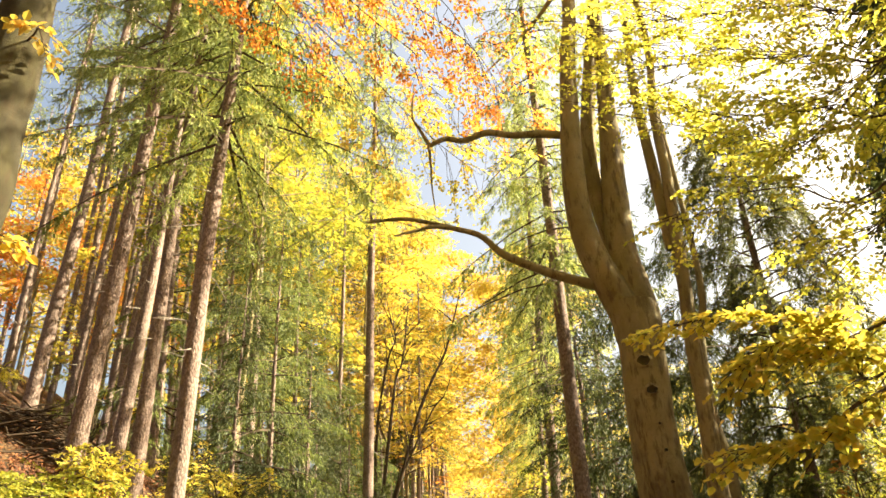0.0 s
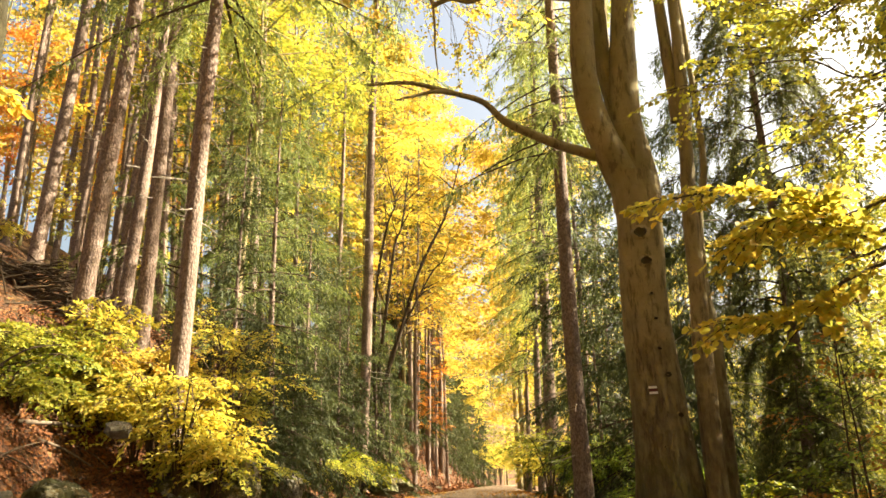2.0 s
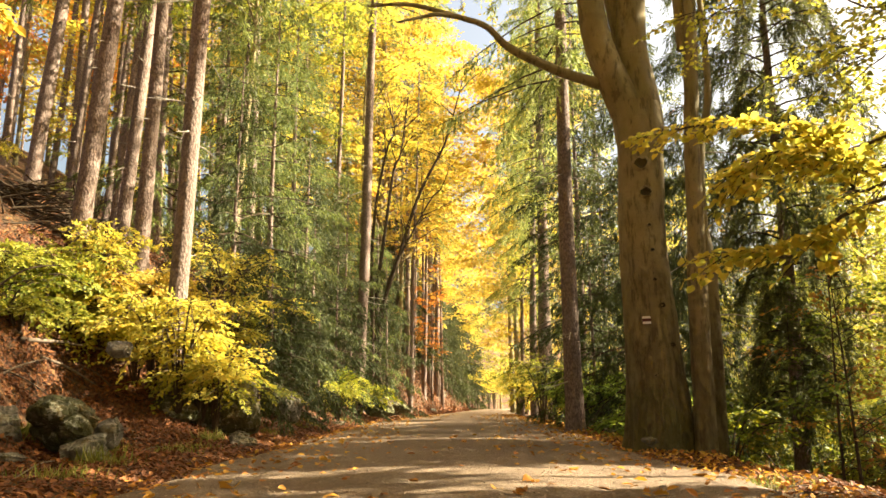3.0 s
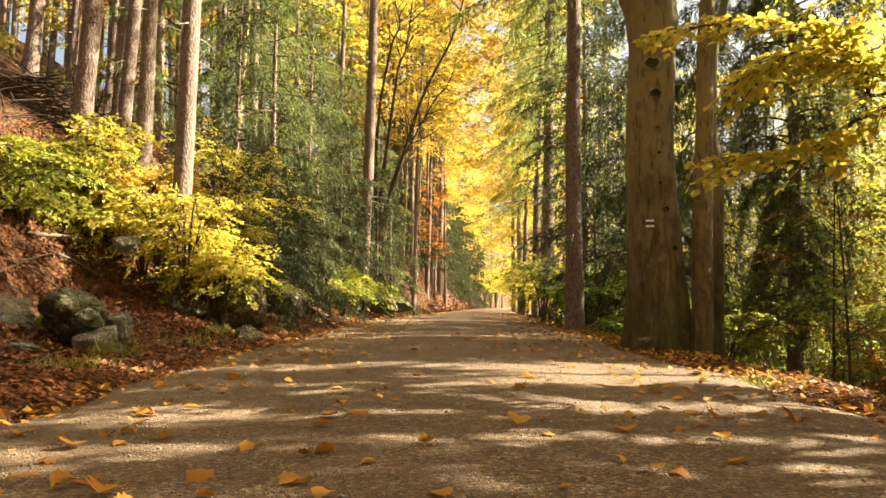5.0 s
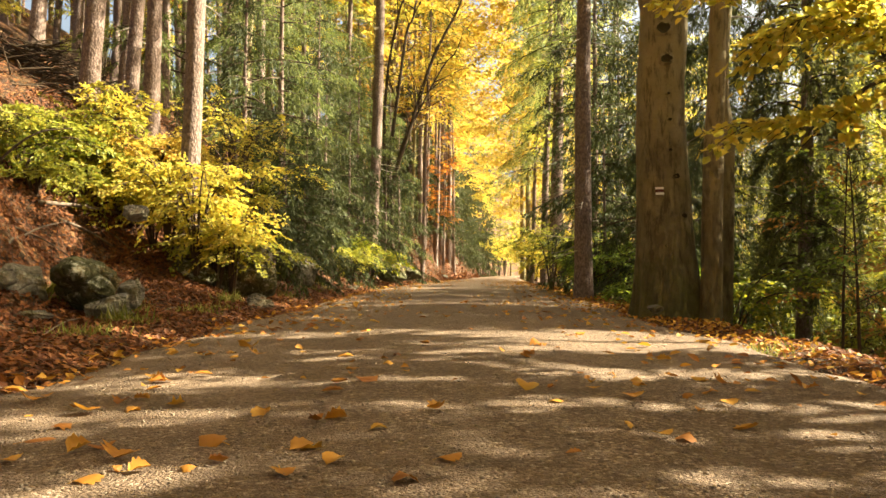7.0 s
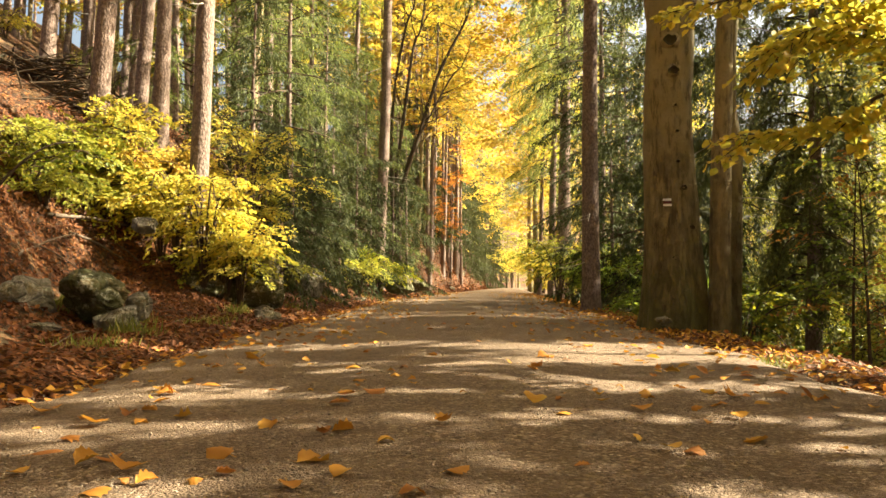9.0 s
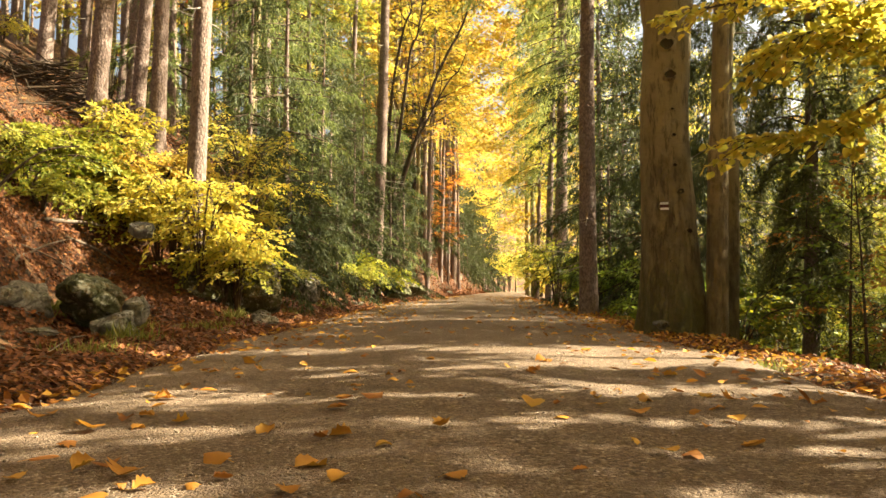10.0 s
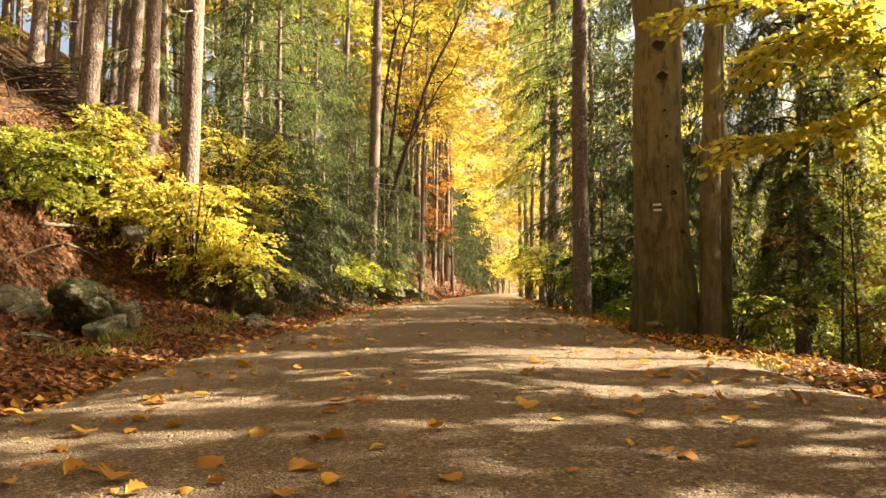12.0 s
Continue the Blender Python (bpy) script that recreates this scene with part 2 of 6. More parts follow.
def water_material():
    m = Nodes("stream_water")
    f = m.noise(m.coords((1, 0.5, 1)), 3.5, 5)
    foam = m.noise(m.coords(), 1.4, 6, 0.7)
    col = m.ramp(foam, [(0.5, (0.03, 0.032, 0.022)), (0.62, (0.45, 0.46, 0.46))])
    return m.done(col, 0.12, m.bump(f, 0.6, 0.05), 0.5)


SPRUCE_BARK, BEECH_BARK = spruce_bark(), beech_bark()
PALE_BARK = beech_bark("pale_beech_bark", (0.185, 0.14, 0.066), (0.27, 0.215, 0.112), 0.35)
# mossy bark set near black: part of its colour is the trunk's shade
DARKENED_MOSSY_BARK = beech_bark("darkened_mossy_bark", (0.02, 0.017, 0.008), (0.045, 0.037, 0.018))
DEAD_WOOD = plain_wood("dead_wood", (0.06, 0.042, 0.028), (0.17, 0.13, 0.095))
GREY_TWIG = plain_wood("grey_twig", (0.16, 0.135, 0.105), (0.34, 0.30, 0.245))
TWIG = plain_wood("brown_twig", (0.035, 0.024, 0.014), (0.095, 0.065, 0.04))
# heavier moss colour stands in for the shade on the overhung rocks
SHADED_MOSS_ROCK = rock_material("shaded_mossy_rock", 0.3)
ROCK, GROUND, ROAD, WATER = rock_material(), ground_material(), road_material(), water_material()
WHITE = paint("white_paint", (0.80, 0.78, 0.74))
RED = paint("red_paint", (0.11, 0.03, 0.025))
GRIT = plain_wood("gravel_stone", (0.13, 0.096, 0.066), (0.27, 0.21, 0.15), 18)

# ---- meshes ----


def mesh_of(name, pieces, smooth=True):
    """One mesh from (verts n x 3, faces m x 3 or m x 4, material) pieces."""
    me = bpy.data.meshes.new(name)
    mats, vs, loops, starts, sizes, idx = [], [], [], [], [], []
    base, at = 0, 0
    for v, f, mat in pieces:
        v, f = np.asarray(v, np.float32), np.asarray(f, np.int32)
        if len(f) == 0:
            continue
        if mat not in mats:
            mats.append(mat)
            me.materials.append(mat)
        k = f.shape[1]
        vs.append(v)
        loops.append((f + base).ravel())
        starts.append(at + np.arange(len(f)) * k)
        sizes.append(np.full(len(f), k))
        idx.append(np.full(len(f), mats.index(mat)))
        base, at = base + len(v), at + f.size
    vs, loops = np.concatenate(vs), np.concatenate(loops)
    starts = np.concatenate(starts)
    me.vertices.add(len(vs))
    me.vertices.foreach_set("co", vs.ravel())
    me.loops.add(len(loops))
    me.loops.foreach_set("vertex_index", loops.astype(np.int32))
    me.polygons.add(len(starts))
    me.polygons.foreach_set("loop_start", starts.astype(np.int32))
    me.polygons.foreach_set("material_index", np.concatenate(idx).astype(np.int32))
    me.polygons.foreach_set("use_smooth", np.full(len(starts), smooth))
    me.update(calc_edges=True)
    me.validate()
    return me


def part(name, pieces, parent=None, label="", smooth=True):
    ob = new(name, mesh_of(name, pieces, smooth))
    if parent is not None:
        ob.parent = parent
    return tagged(ob, label) if label else ob


def thing(name, at, label, category, group="", kind=""):
    ob = new(name)
    ob.location = at
    return tagged(ob, label, category, group, kind)


def unit(v):
    v = np.asarray(v, float)
    return v / (np.linalg.norm(v, axis=-1, keepdims=True) + 1e-9)


def smooth_line(points, n):
    """A Catmull-Rom curve through the points, as n points."""
    p = np.asarray(points, float)
    p = np.vstack([2 * p[0] - p[1], p, 2 * p[-1] - p[-2]])
    out = []
    for s in np.linspace(0, len(p) - 3 - 1e-6, n):
        i, t = int(s), s - int(s)
        a, b, c, d = p[i:i + 4]
        out.append(0.5 * (2 * b + (c - a) * t + (2 * a - 5 * b + 4 * c - d) * t * t + (3 * b - a - 3 * c + d) * t ** 3))
    return np.array(out)


def tube(line, radii, sides=8, mat=None, rough=0.0, rng=None, flare=0.0, lobes=5, spread=0.28):
    """A round branch or trunk along a line. rough: uneven radius. flare: root lobes at the foot."""
    line, radii = np.asarray(line, float), np.asarray(radii, float)
    n = len(line)
    t = unit(np.gradient(line, axis=0))
    ref = np.where(np.abs(t[:, 2:3]) > 0.9, [[1.0, 0, 0]], [[0, 0, 1.0]])
    a = unit(np.cross(t, ref))
    b = np.cross(t, a)
    for i in range(1, n):
        if a[i] @ a[i - 1] < 0:
            a[i], b[i] = -a[i], -b[i]
    th = np.linspace(0, 2 * np.pi, sides, endpoint=False)
    r = np.repeat(radii[:, None], sides, 1)
    if rough and rng is not None:
        w = rng.normal(0, 1, (n, sides))
        w = (w + np.roll(w, 1, 1) + np.roll(w, -1, 1)) / 3
        w[1:-1] = (w[:-2] + w[1:-1] + w[2:]) / 2
        s = np.linalg.norm(line - line[0], axis=1)[:, None] / max(radii[0], 0.02)
        q = rng.uniform(0, 6.28, 3)
        r = r * (1 + rough * w + rough * 0.45 * (np.sin(2 * th + 0.35 * s + q[0]) + 0.7 * np.sin(3 * th - 0.55 * s + q[1]) + 0.5 * np.sin(1.3 * s + q[2] + th)))
    if flare:
        s = np.linalg.norm(line - line[0], axis=1)[:, None]
        ph = rng.uniform(0, 6.28)
        fold = 0.55 + 0.45 * np.cos(lobes * th + ph) + 0.2 * np.cos(2 * th + ph * 2)
        r = r * (1 + flare * np.exp(-s / spread) * fold[None, :])
    v = line[:, None, :] + r[..., None] * (np.cos(th)[None, :, None] * a[:, None, :] + np.sin(th)[None, :, None] * b[:, None, :])
    v = v.reshape(-1, 3)
    i, j = np.meshgrid(np.arange(n - 1), np.arange(sides), indexing="ij")
    k = (j + 1) % sides
    f = np.stack([i * sides + j, i * sides + k, (i + 1) * sides + k, (i + 1) * sides + j], -1).reshape(-1, 4)
    return (v, f, mat)


def merge(pieces):
    """Joins quad pieces of one material."""
    vs, fs, base = [], [], 0
    for v, f, mat in pieces:
        vs.append(v)
        fs.append(f + base)
        base += len(v)
    return (np.concatenate(vs), np.concatenate(fs), mat)


def leaves(base, axis, normal, length, width, mat, fine=False):
    """Leaves as folded blades: fine ones with a rounded outline, plain ones as a folded diamond."""
    base, axis = np.asarray(base, float), unit(axis)
    side = unit(np.cross(normal, axis))
    nor = np.cross(axis, side)
    L, W = np.reshape(length, (-1, 1)) * np.ones((len(base), 1)), np.reshape(width, (-1, 1)) * np.ones((len(base), 1))
    n = len(base)

    def put(l, w, h):
        return base + axis * L * l + side * W * w + nor * W * h
    if fine:
        v = np.stack([put(0, 0, 0), put(0.28, 0.42, 0.12), put(0.62, 0.43, 0.10), put(1, 0, -0.12), put(0.62, -0.43, 0.10), put(0.28, -0.42, 0.12)], 1)
        q = np.array([[0, 1, 2, 3], [3, 4, 5, 0]])
        f = (np.arange(n)[:, None, None] * 6 + q[None]).reshape(-1, 4)
    else:
        v = np.stack([put(0, 0, 0), put(0.45, 0.5, 0.14), put(1, 0, 0), put(0.45, -0.5, 0.14)], 1)
        f = np.arange(4 * n).reshape(-1, 4)
    return (v.reshape(-1, 3), f, mat)


def sprays(rng, starts, ways, lengths, leaf, mat, per=26, flat=0.35, droop=0.25, fine=False, wood=None, twigs=6, broad=0.66):
    """Flat leafy sprays: twigs fan out from a curved stalk and carry leaves in two rows."""
    pieces, B, A, N, S = [], [], [], [], []
    for p, w, ln in zip(starts, ways, lengths):
        w = unit(np.asarray(w, float))
        side = unit(np.cross(w, (0, 0, 1.0)))
        up = np.cross(side, w)
        roll = rng.normal(0, flat)
        side, up = side * math.cos(roll) + up * math.sin(roll), up * math.cos(roll) - side * math.sin(roll)
        s = np.linspace(0, 1, 5)[:, None]
        stalk = p + w * ln * s + np.array([0, 0, -1.0]) * droop * ln * s ** 2
        if wood is not None:
            pieces.append(tube(stalk, np.linspace(0.006, 0.002, 5) * (ln / 0.6 + 0.4), 3, wood))
        for k in range(twigs):
            u = (k + 0.6 + rng.uniform(-0.3, 0.3)) / twigs
            root = stalk[0] + (stalk[-1] - stalk[0]) * u + np.array([0, 0, 1.0]) * droop * ln * (u - u * u)
            sg = 1 if k % 2 else -1
            a = unit(w * (0.75 + 0.5 * u) + side * sg * (1.1 - 0.7 * u) + rng.normal(0, 0.12, 3))
            tl = ln * (0.55 - 0.3 * u) * rng.uniform(0.7, 1.2)
            m = max(2, int(per / twigs))
            q = (np.arange(m) + rng.uniform(0.2, 0.8, m)) / m
            bp = root + a * (tl * q)[:, None] + np.array([0, 0, -1.0]) * (droop * tl * q ** 2)[:, None]
            lr = np.where(np.arange(m) % 2 == 0, 1, -1)[:, None]
            across = np.cross(a, up)
            B.append(bp)
            A.append(a * 0.75 + across * lr * 0.75 + rng.normal(0, 0.22, (m, 3)) + np.array([0, 0, -0.25]))
            N.append(up + rng.normal(0, 0.38, (m, 3)))
            S.append(leaf * rng.uniform(0.65, 1.2, m))
    B, A, N, S = np.concatenate(B), np.concatenate(A), np.concatenate(N), np.concatenate(S)
    return leaves(B, A, N, S, S * broad, mat, fine), pieces


def fronds(rng, roots, ways, lengths, mat, per=30, hang=0.7, size=(0.26, 0.05), sag=0.22, bunch=8):
    """Spruce boughs: each a drooping branch with hanging side twigs, each twig clad in small needle shoots."""
    B, A, N, L = [], [], [], []
    for p, w, ln in zip(roots, ways, lengths):
        w = unit(np.asarray(w, float))
        side = unit(np.cross(w, (0, 0, 1.0)))
        m = max(3, int(per * ln * 1.7 / bunch))
        u = rng.uniform(0.12, 1.0, m) ** 0.8
        bp = p + w * (ln * u)[:, None] + np.array([0, 0, -1.0]) * (sag * ln * u ** 2)[:, None]
        sg = rng.choice([-1, 1], m)[:, None]
        a = unit(w * rng.uniform(0.2, 0.9, (m, 1)) + side * sg * rng.uniform(0.1, 0.9, (m, 1)) + np.array([0, 0, -1.0]) * (hang * rng.uniform(0.1, 1.5, (m, 1))))
        tl = size[0] * rng.uniform(0.7, 2.2, m) * (0.6 + 0.6 * (1 - u))
        q = (np.arange(bunch)[None] + rng.uniform(0, 1, (m, bunch))) / bunch
        at = bp[:, None] + a[:, None] * (tl[:, None] * q)[..., None]
        at = at + np.array([0, 0, -1.0]) * (0.3 * tl[:, None] * q ** 2)[..., None]
        k = m * bunch
        B.append(at.reshape(k, 3))
        A.append(np.repeat(a, bunch, 0) + rng.normal(0, 0.5, (k, 3)) + np.array([0, 0, -0.25]))
        N.append(rng.normal(0, 1, (k, 3)) + np.array([0, 0, 0.6]))
        L.append(size[0] * 0.52 * rng.uniform(0.55, 1.35, k))
    B, A, N, L = np.concatenate(B), np.concatenate(A), np.concatenate(N), np.concatenate(L)
    return leaves(B, A, N, L, np.full(len(L), size[1] * 0.8), mat)


# ---- the lie of the land ----


def road_x(y):
    y = np.asarray(y, float)
    return np.where(y < 30, 0.05 + 0.0014 * np.maximum(y, 0) ** 2, 1.31 + 0.088 * (y - 30)) + 0.004 * np.maximum(y - 110, 0) ** 1.8


def road_z(y):
    return -0.010 * np.maximum(np.asarray(y, float) - 20, 0)


def waves(x, y):
    return 0.5 * np.sin(x * 1.7 + 0.6 * y) * np.cos(y * 1.3 - 0.4 * x) + 0.3 * np.sin(x * 3.9 - y * 2.7) + 0.2 * np.sin(5.3 * y + 2.1 * x + 1)


def ground_z(x, y):
    """Height of the ground: a steep bank beside the road, a drop to a stream on its other side."""
    x, y = np.asarray(x, float), np.asarray(y, float)
    near = np.clip((13.0 - y) / 6.0, 0, 1)
    near = near * near * (3 - 2 * near)
    u = x - road_x(y)
    dip = np.clip((12.5 - y) / 2.5, 0, 1) * np.clip((y - 7) / 1.5, 0, 1) * np.clip((-u - 3.6) / 0.9, 0, 1)
    beyond = np.clip((y - 27.0) / 10.0, 0, 1) * np.clip((-u - 2.3) / 1.3, 0, 1)
    ul = np.where(u < -2.4, np.minimum(u + 0.75 * near + 0.8 * dip - 0.9 * beyond, -2.4), u)
    prof_u = [-120, -80, -40, -20, -12, -9, -6, -5, -3.75, -3.1, -2.5, -2.1, -1.6, 1.9, 2.3, 2.9, 3.4, 5.0, 8.0, 10.0, 13.0, 18.0, 30.0, 60.0, 120.0]
    prof_z = [52, 38, 21, 11, 6.7, 4.95, 3.4, 2.85, 1.25, 0.32, 0.03, -0.07, -0.13, -0.13, -0.07, -0.13, -0.32, -1.2, -2.5, -2.9, -2.7, -1.4, 3.0, 14.0, 34.0]
    z = np.interp(ul, prof_u, prof_z)
    amp = np.clip((np.abs(u) - 2.3) / 2.0, 0, 1)
    z = z + amp * 0.14 * waves(x, y) + np.clip((np.abs(u) - 12) / 20, 0, 1) * 0.8 * np.sin(0.21 * x + 0.17 * y)
    return z + road_z(y)


def gz(x, y):
    return float(ground_z(x, y))


def grid_mesh(xs, ys, height, mat):
    X, Y = np.meshgrid(xs, ys, indexing="ij")
    v = np.stack([X, Y, height(X, Y)], -1).reshape(-1, 3)
    n, m = len(xs), len(ys)
    i, j = np.meshgrid(np.arange(n - 1), np.arange(m - 1), indexing="ij")
    f = np.stack([i * m + j, (i + 1) * m + j, (i + 1) * m + j + 1, i * m + j + 1], -1).reshape(-1, 4)
    return (v, f, mat)


xs = np.unique(np.concatenate([np.linspace(-900, -120, 14), np.linspace(-120, -20, 51), np.linspace(-20, -8, 49), np.linspace(-8, 6, 85), np.linspace(6, 20, 45), np.linspace(20, 120, 41), np.linspace(120, 900, 14)]))
ys = np.unique(np.concatenate([np.linspace(-700, -30, 14), np.linspace(-30, 0, 31), np.linspace(0, 20, 101), np.linspace(20, 50, 61), np.linspace(50, 160, 56), np.linspace(160, 1200, 16)]))
ground = part("ground", [grid_mesh(xs, ys, ground_z, GROUND)])
tagged(ground, "forest floor covered with brown and orange fallen leaves", "ground", kind="structure")


def road_edge(y, s):
    return 2.08 + 0.07 * np.sin(1.1 * y + s) + 0.05 * np.sin(2.9 * y + 2 * s) + 0.03 * np.sin(7.1 * y)


ry = np.unique(np.concatenate([np.linspace(-25, -2, 24), np.linspace(-2, 14, 161), np.linspace(14, 60, 150), np.linspace(60, 200, 60)]))
ru = np.linspace(-1, 1, 33)
RY, RU = np.meshgrid(ry, ru, indexing="ij")
half = np.where(RU < 0, road_edge(RY, 0.3), road_edge(RY, 2.0))
RX = road_x(RY) + RU * half
RZ = road_z(RY) - 0.045 + 0.055 * (1 - RU ** 2) - 0.05 * np.exp(-((np.abs(RU) - 1) / 0.05) ** 2) - 0.012 * np.exp(-((np.abs(RU) - 0.45) / 0.16) ** 2) + 0.006 * waves(RX * 1.3, RY * 1.1)
rv = np.stack([RX, RY, RZ], -1).reshape(-1, 3)
i, j = np.meshgrid(np.arange(len(ry) - 1), np.arange(len(ru) - 1), indexing="ij")
m = len(ru)
rf = np.stack([i * m + j, i * m + j + 1, (i + 1) * m + j + 1, (i + 1) * m + j], -1).reshape(-1, 4)
road = part("road", [(rv, rf, ROAD)])
tagged(road, "grey-brown gravel forest road with a raised crown, strewn with leaves", "road", kind="structure")


def road_top(x, y):
    u = (x - float(road_x(y))) / float(road_edge(y, 0.3 if x < road_x(y) else 2.0))
    return float(road_z(y)) - 0.045 + 0.055 * (1 - u * u) - 0.012 * math.exp(-((abs(u) - 0.45) / 0.16) ** 2) + 0.006 * float(waves(x * 1.3, y * 1.1))


wy = np.linspace(-20, 90, 111)
wv = np.stack([np.stack([road_x(wy) + 9.0 + 0.4 * np.sin(wy * 0.5), wy, road_z(wy) - 2.72], -1), np.stack([road_x(wy) + 11.4 + 0.4 * np.sin(wy * 0.4), wy, road_z(wy) - 2.72], -1)], 1).reshape(-1, 3)
k = np.arange(len(wy) - 1) * 2
water = part("water", [(wv, np.stack([k, k + 1, k + 3, k + 2], -1), WATER)])
tagged(water, "shallow forest stream with pale ripples below the road", "stream", kind="structure")

# ---- trees ----


def trunk_line(base, lean, height, rng, step=0.35, sway=0.02):
    n = max(6, int(height / step))
    z = np.linspace(-0.25, height, n)
    ph = rng.uniform(0, 6.28, 4)
    line = np.stack([base[0] + lean[0] * z + sway * np.sin(z * 0.6 + ph[0]), base[1] + lean[1] * z + sway * np.sin(z * 0.5 + ph[1]), base[2] + z], -1)
    return line


def spruce(name, base, lean, dia, height, crown_from, seed, label, group="", boughs=26, reach=2.4, dead=26, mat=NEEDLE, per=30, top_r=0.12, size=(0.24, 0.032), sides=14, apart=True, hang=0.75, uneven=0.35, sag=0.22):
    """A spruce: scaly trunk, dead twigs below, drooping boughs above. Built about its own foot."""
    rng = np.random.default_rng(seed)
    tree = thing(name, base, label, "tree", group)
    line = trunk_line((0, 0, 0), lean, height, rng)
    z = line[:, 2].clip(0)
    rad = dia / 2 * (1 - (1 - top_r) * (z / height) ** 1.1)
    part("trunk", [tube(line, rad, sides, SPRUCE_BARK, 0.035, rng, 0.5)], tree, "scaly grey-brown bark")

    def at(h):
        return np.array([np.interp(h, z, line[:, i]) for i in range(3)])
    stubs = []
    for _ in range(dead):
        h = rng.uniform(0.9, max(1.2, crown_from + 2.0))
        a, ln = rng.uniform(0, 6.28), rng.uniform(0.15, 1.3) * rng.uniform(0.4, 1)
        p = at(h)
        w = np.array([math.cos(a), math.sin(a), rng.uniform(-0.45, 0.15)])
        l3 = smooth_line([p, p + w * ln * 0.5, p + w * ln + np.array([0, 0, rng.uniform(-0.2, 0.12) * ln])], 5)
        own = [tube(l3, np.linspace(0.014, 0.004, 5), 4, GREY_TWIG)]
        if ln > 0.5:
            for _ in range(2):
                q = l3[rng.integers(2, 4)]
                e = q + unit(w + rng.normal(0, 0.6, 3)) * ln * 0.35
                own.append(tube([q, (q + e) / 2, e], [0.006, 0.004, 0.002], 3, GREY_TWIG))
        if apart:
            part("dead_branch", [merge(own)], tree)
        stubs += own
    if stubs and not apart:
        tagged(part("dead_twig_mass", [merge(stubs)], tree), kind="stuff")
    roots, ways, lens, wood = [], [], [], []
    for k in range(boughs):
        h = crown_from + (height - crown_from) * ((k + rng.uniform(0, 1)) / boughs) ** 0.95
        f = (height - h) / max(height - crown_from, 0.1)
        p = at(min(h, height))
        a0 = rng.uniform(0, 6.28)
        for q in range(5):
            a = a0 + q * 1.257 + rng.normal(0, 0.25)
            if rng.uniform() < uneven * 0.5:
                continue
            ln = reach * (0.12 + 0.88 * f ** 0.75) * rng.uniform(1 - 1.5 * uneven, 1.0 + 0.6 * uneven)
            w = np.array([math.cos(a), math.sin(a), 0.25 - 0.55 * f + rng.normal(0, 0.08)])
            roots.append(p)
            ways.append(w)
            lens.append(ln)
            s = np.linspace(0, 1, 4)[:, None]
            wood.append(tube(p + unit(w) * ln * s + np.array([0, 0, -1.0]) * sag * ln * s ** 2, np.linspace(0.018, 0.004, 4) * (0.5 + ln / 2.5), 3, TWIG))
    part("crown", [fronds(rng, roots, ways, lens, mat, per, hang, size, sag), merge(wood)], tree, "drooping green needle boughs", smooth=False)
    return tree


def limb_paths(rng, line, z, lo, hi, count, reach, rise=0.55):
    out = []
    for k in range(count):
        h = lo + (hi - lo) * (k + rng.uniform(0, 0.9)) / count
        p = np.array([np.interp(h, z, line[:, i]) for i in range(3)])
        a = k * 2.4 + rng.normal(0, 0.4)
        ln = reach * (1.05 - 0.6 * (h - lo) / (hi - lo + 1e-6)) * rng.uniform(0.75, 1.2)
        w = np.array([math.cos(a), math.sin(a), rise * rng.uniform(0.5, 1.4)])
        mid = p + w * ln * 0.5 + rng.normal(0, 0.1, 3) * ln * 0.4
        end = p + w * ln + np.array([0, 0, -0.12 * ln])
        out.append(smooth_line([p, mid, end], 7))
    return out


def broadleaf(name, base, lean, dia, height, crown_from, seed, label, mat, group="", limbs=16, reach=3.0, leaf=0.12, per=24, sprays_per=7, bark=None, spray_len=0.9):
    """A beech-like tree: smooth trunk, rising limbs and leaves in flat layered sprays."""
    rng = np.random.default_rng(seed)
    bark = bark or BEECH_BARK
    tree = thing(name, base, label, "tree", group)
    line = trunk_line((0, 0, 0), lean, height, rng, sway=0.06)
    z = line[:, 2].clip(0)
    part("trunk", [tube(line, dia / 2 * (1 - 0.88 * (z / height)), 12, bark, 0.03, rng, 0.4)], tree)
    paths = limb_paths(rng, line, z, crown_from, height * 0.97, limbs, reach)
    for p in paths:
        part("limb", [tube(p, np.linspace(dia * 0.16, dia * 0.03, len(p)), 5, bark)], tree)
    st, wy_, ln = [], [], []
    for p in paths:
        for _ in range(sprays_per):
            s = rng.uniform(0.25, 1.0)
            q = np.array([np.interp(s * 6, np.arange(7), p[:, i]) for i in range(3)])
            d = unit(p[-1] - p[0])
            w = np.array([d[0], d[1], 0.0]) + rng.normal(0, 0.65, 3) * np.array([1, 1, 0.25])
            st.append(q)
            wy_.append(w)
            ln.append(spray_len * rng.uniform(0.6, 1.3))
    lv, _ = sprays(rng, st, wy_, ln, leaf, mat, per, 0.25, 0.22)
    part("crown", [lv], tree, smooth=False)
    return tree


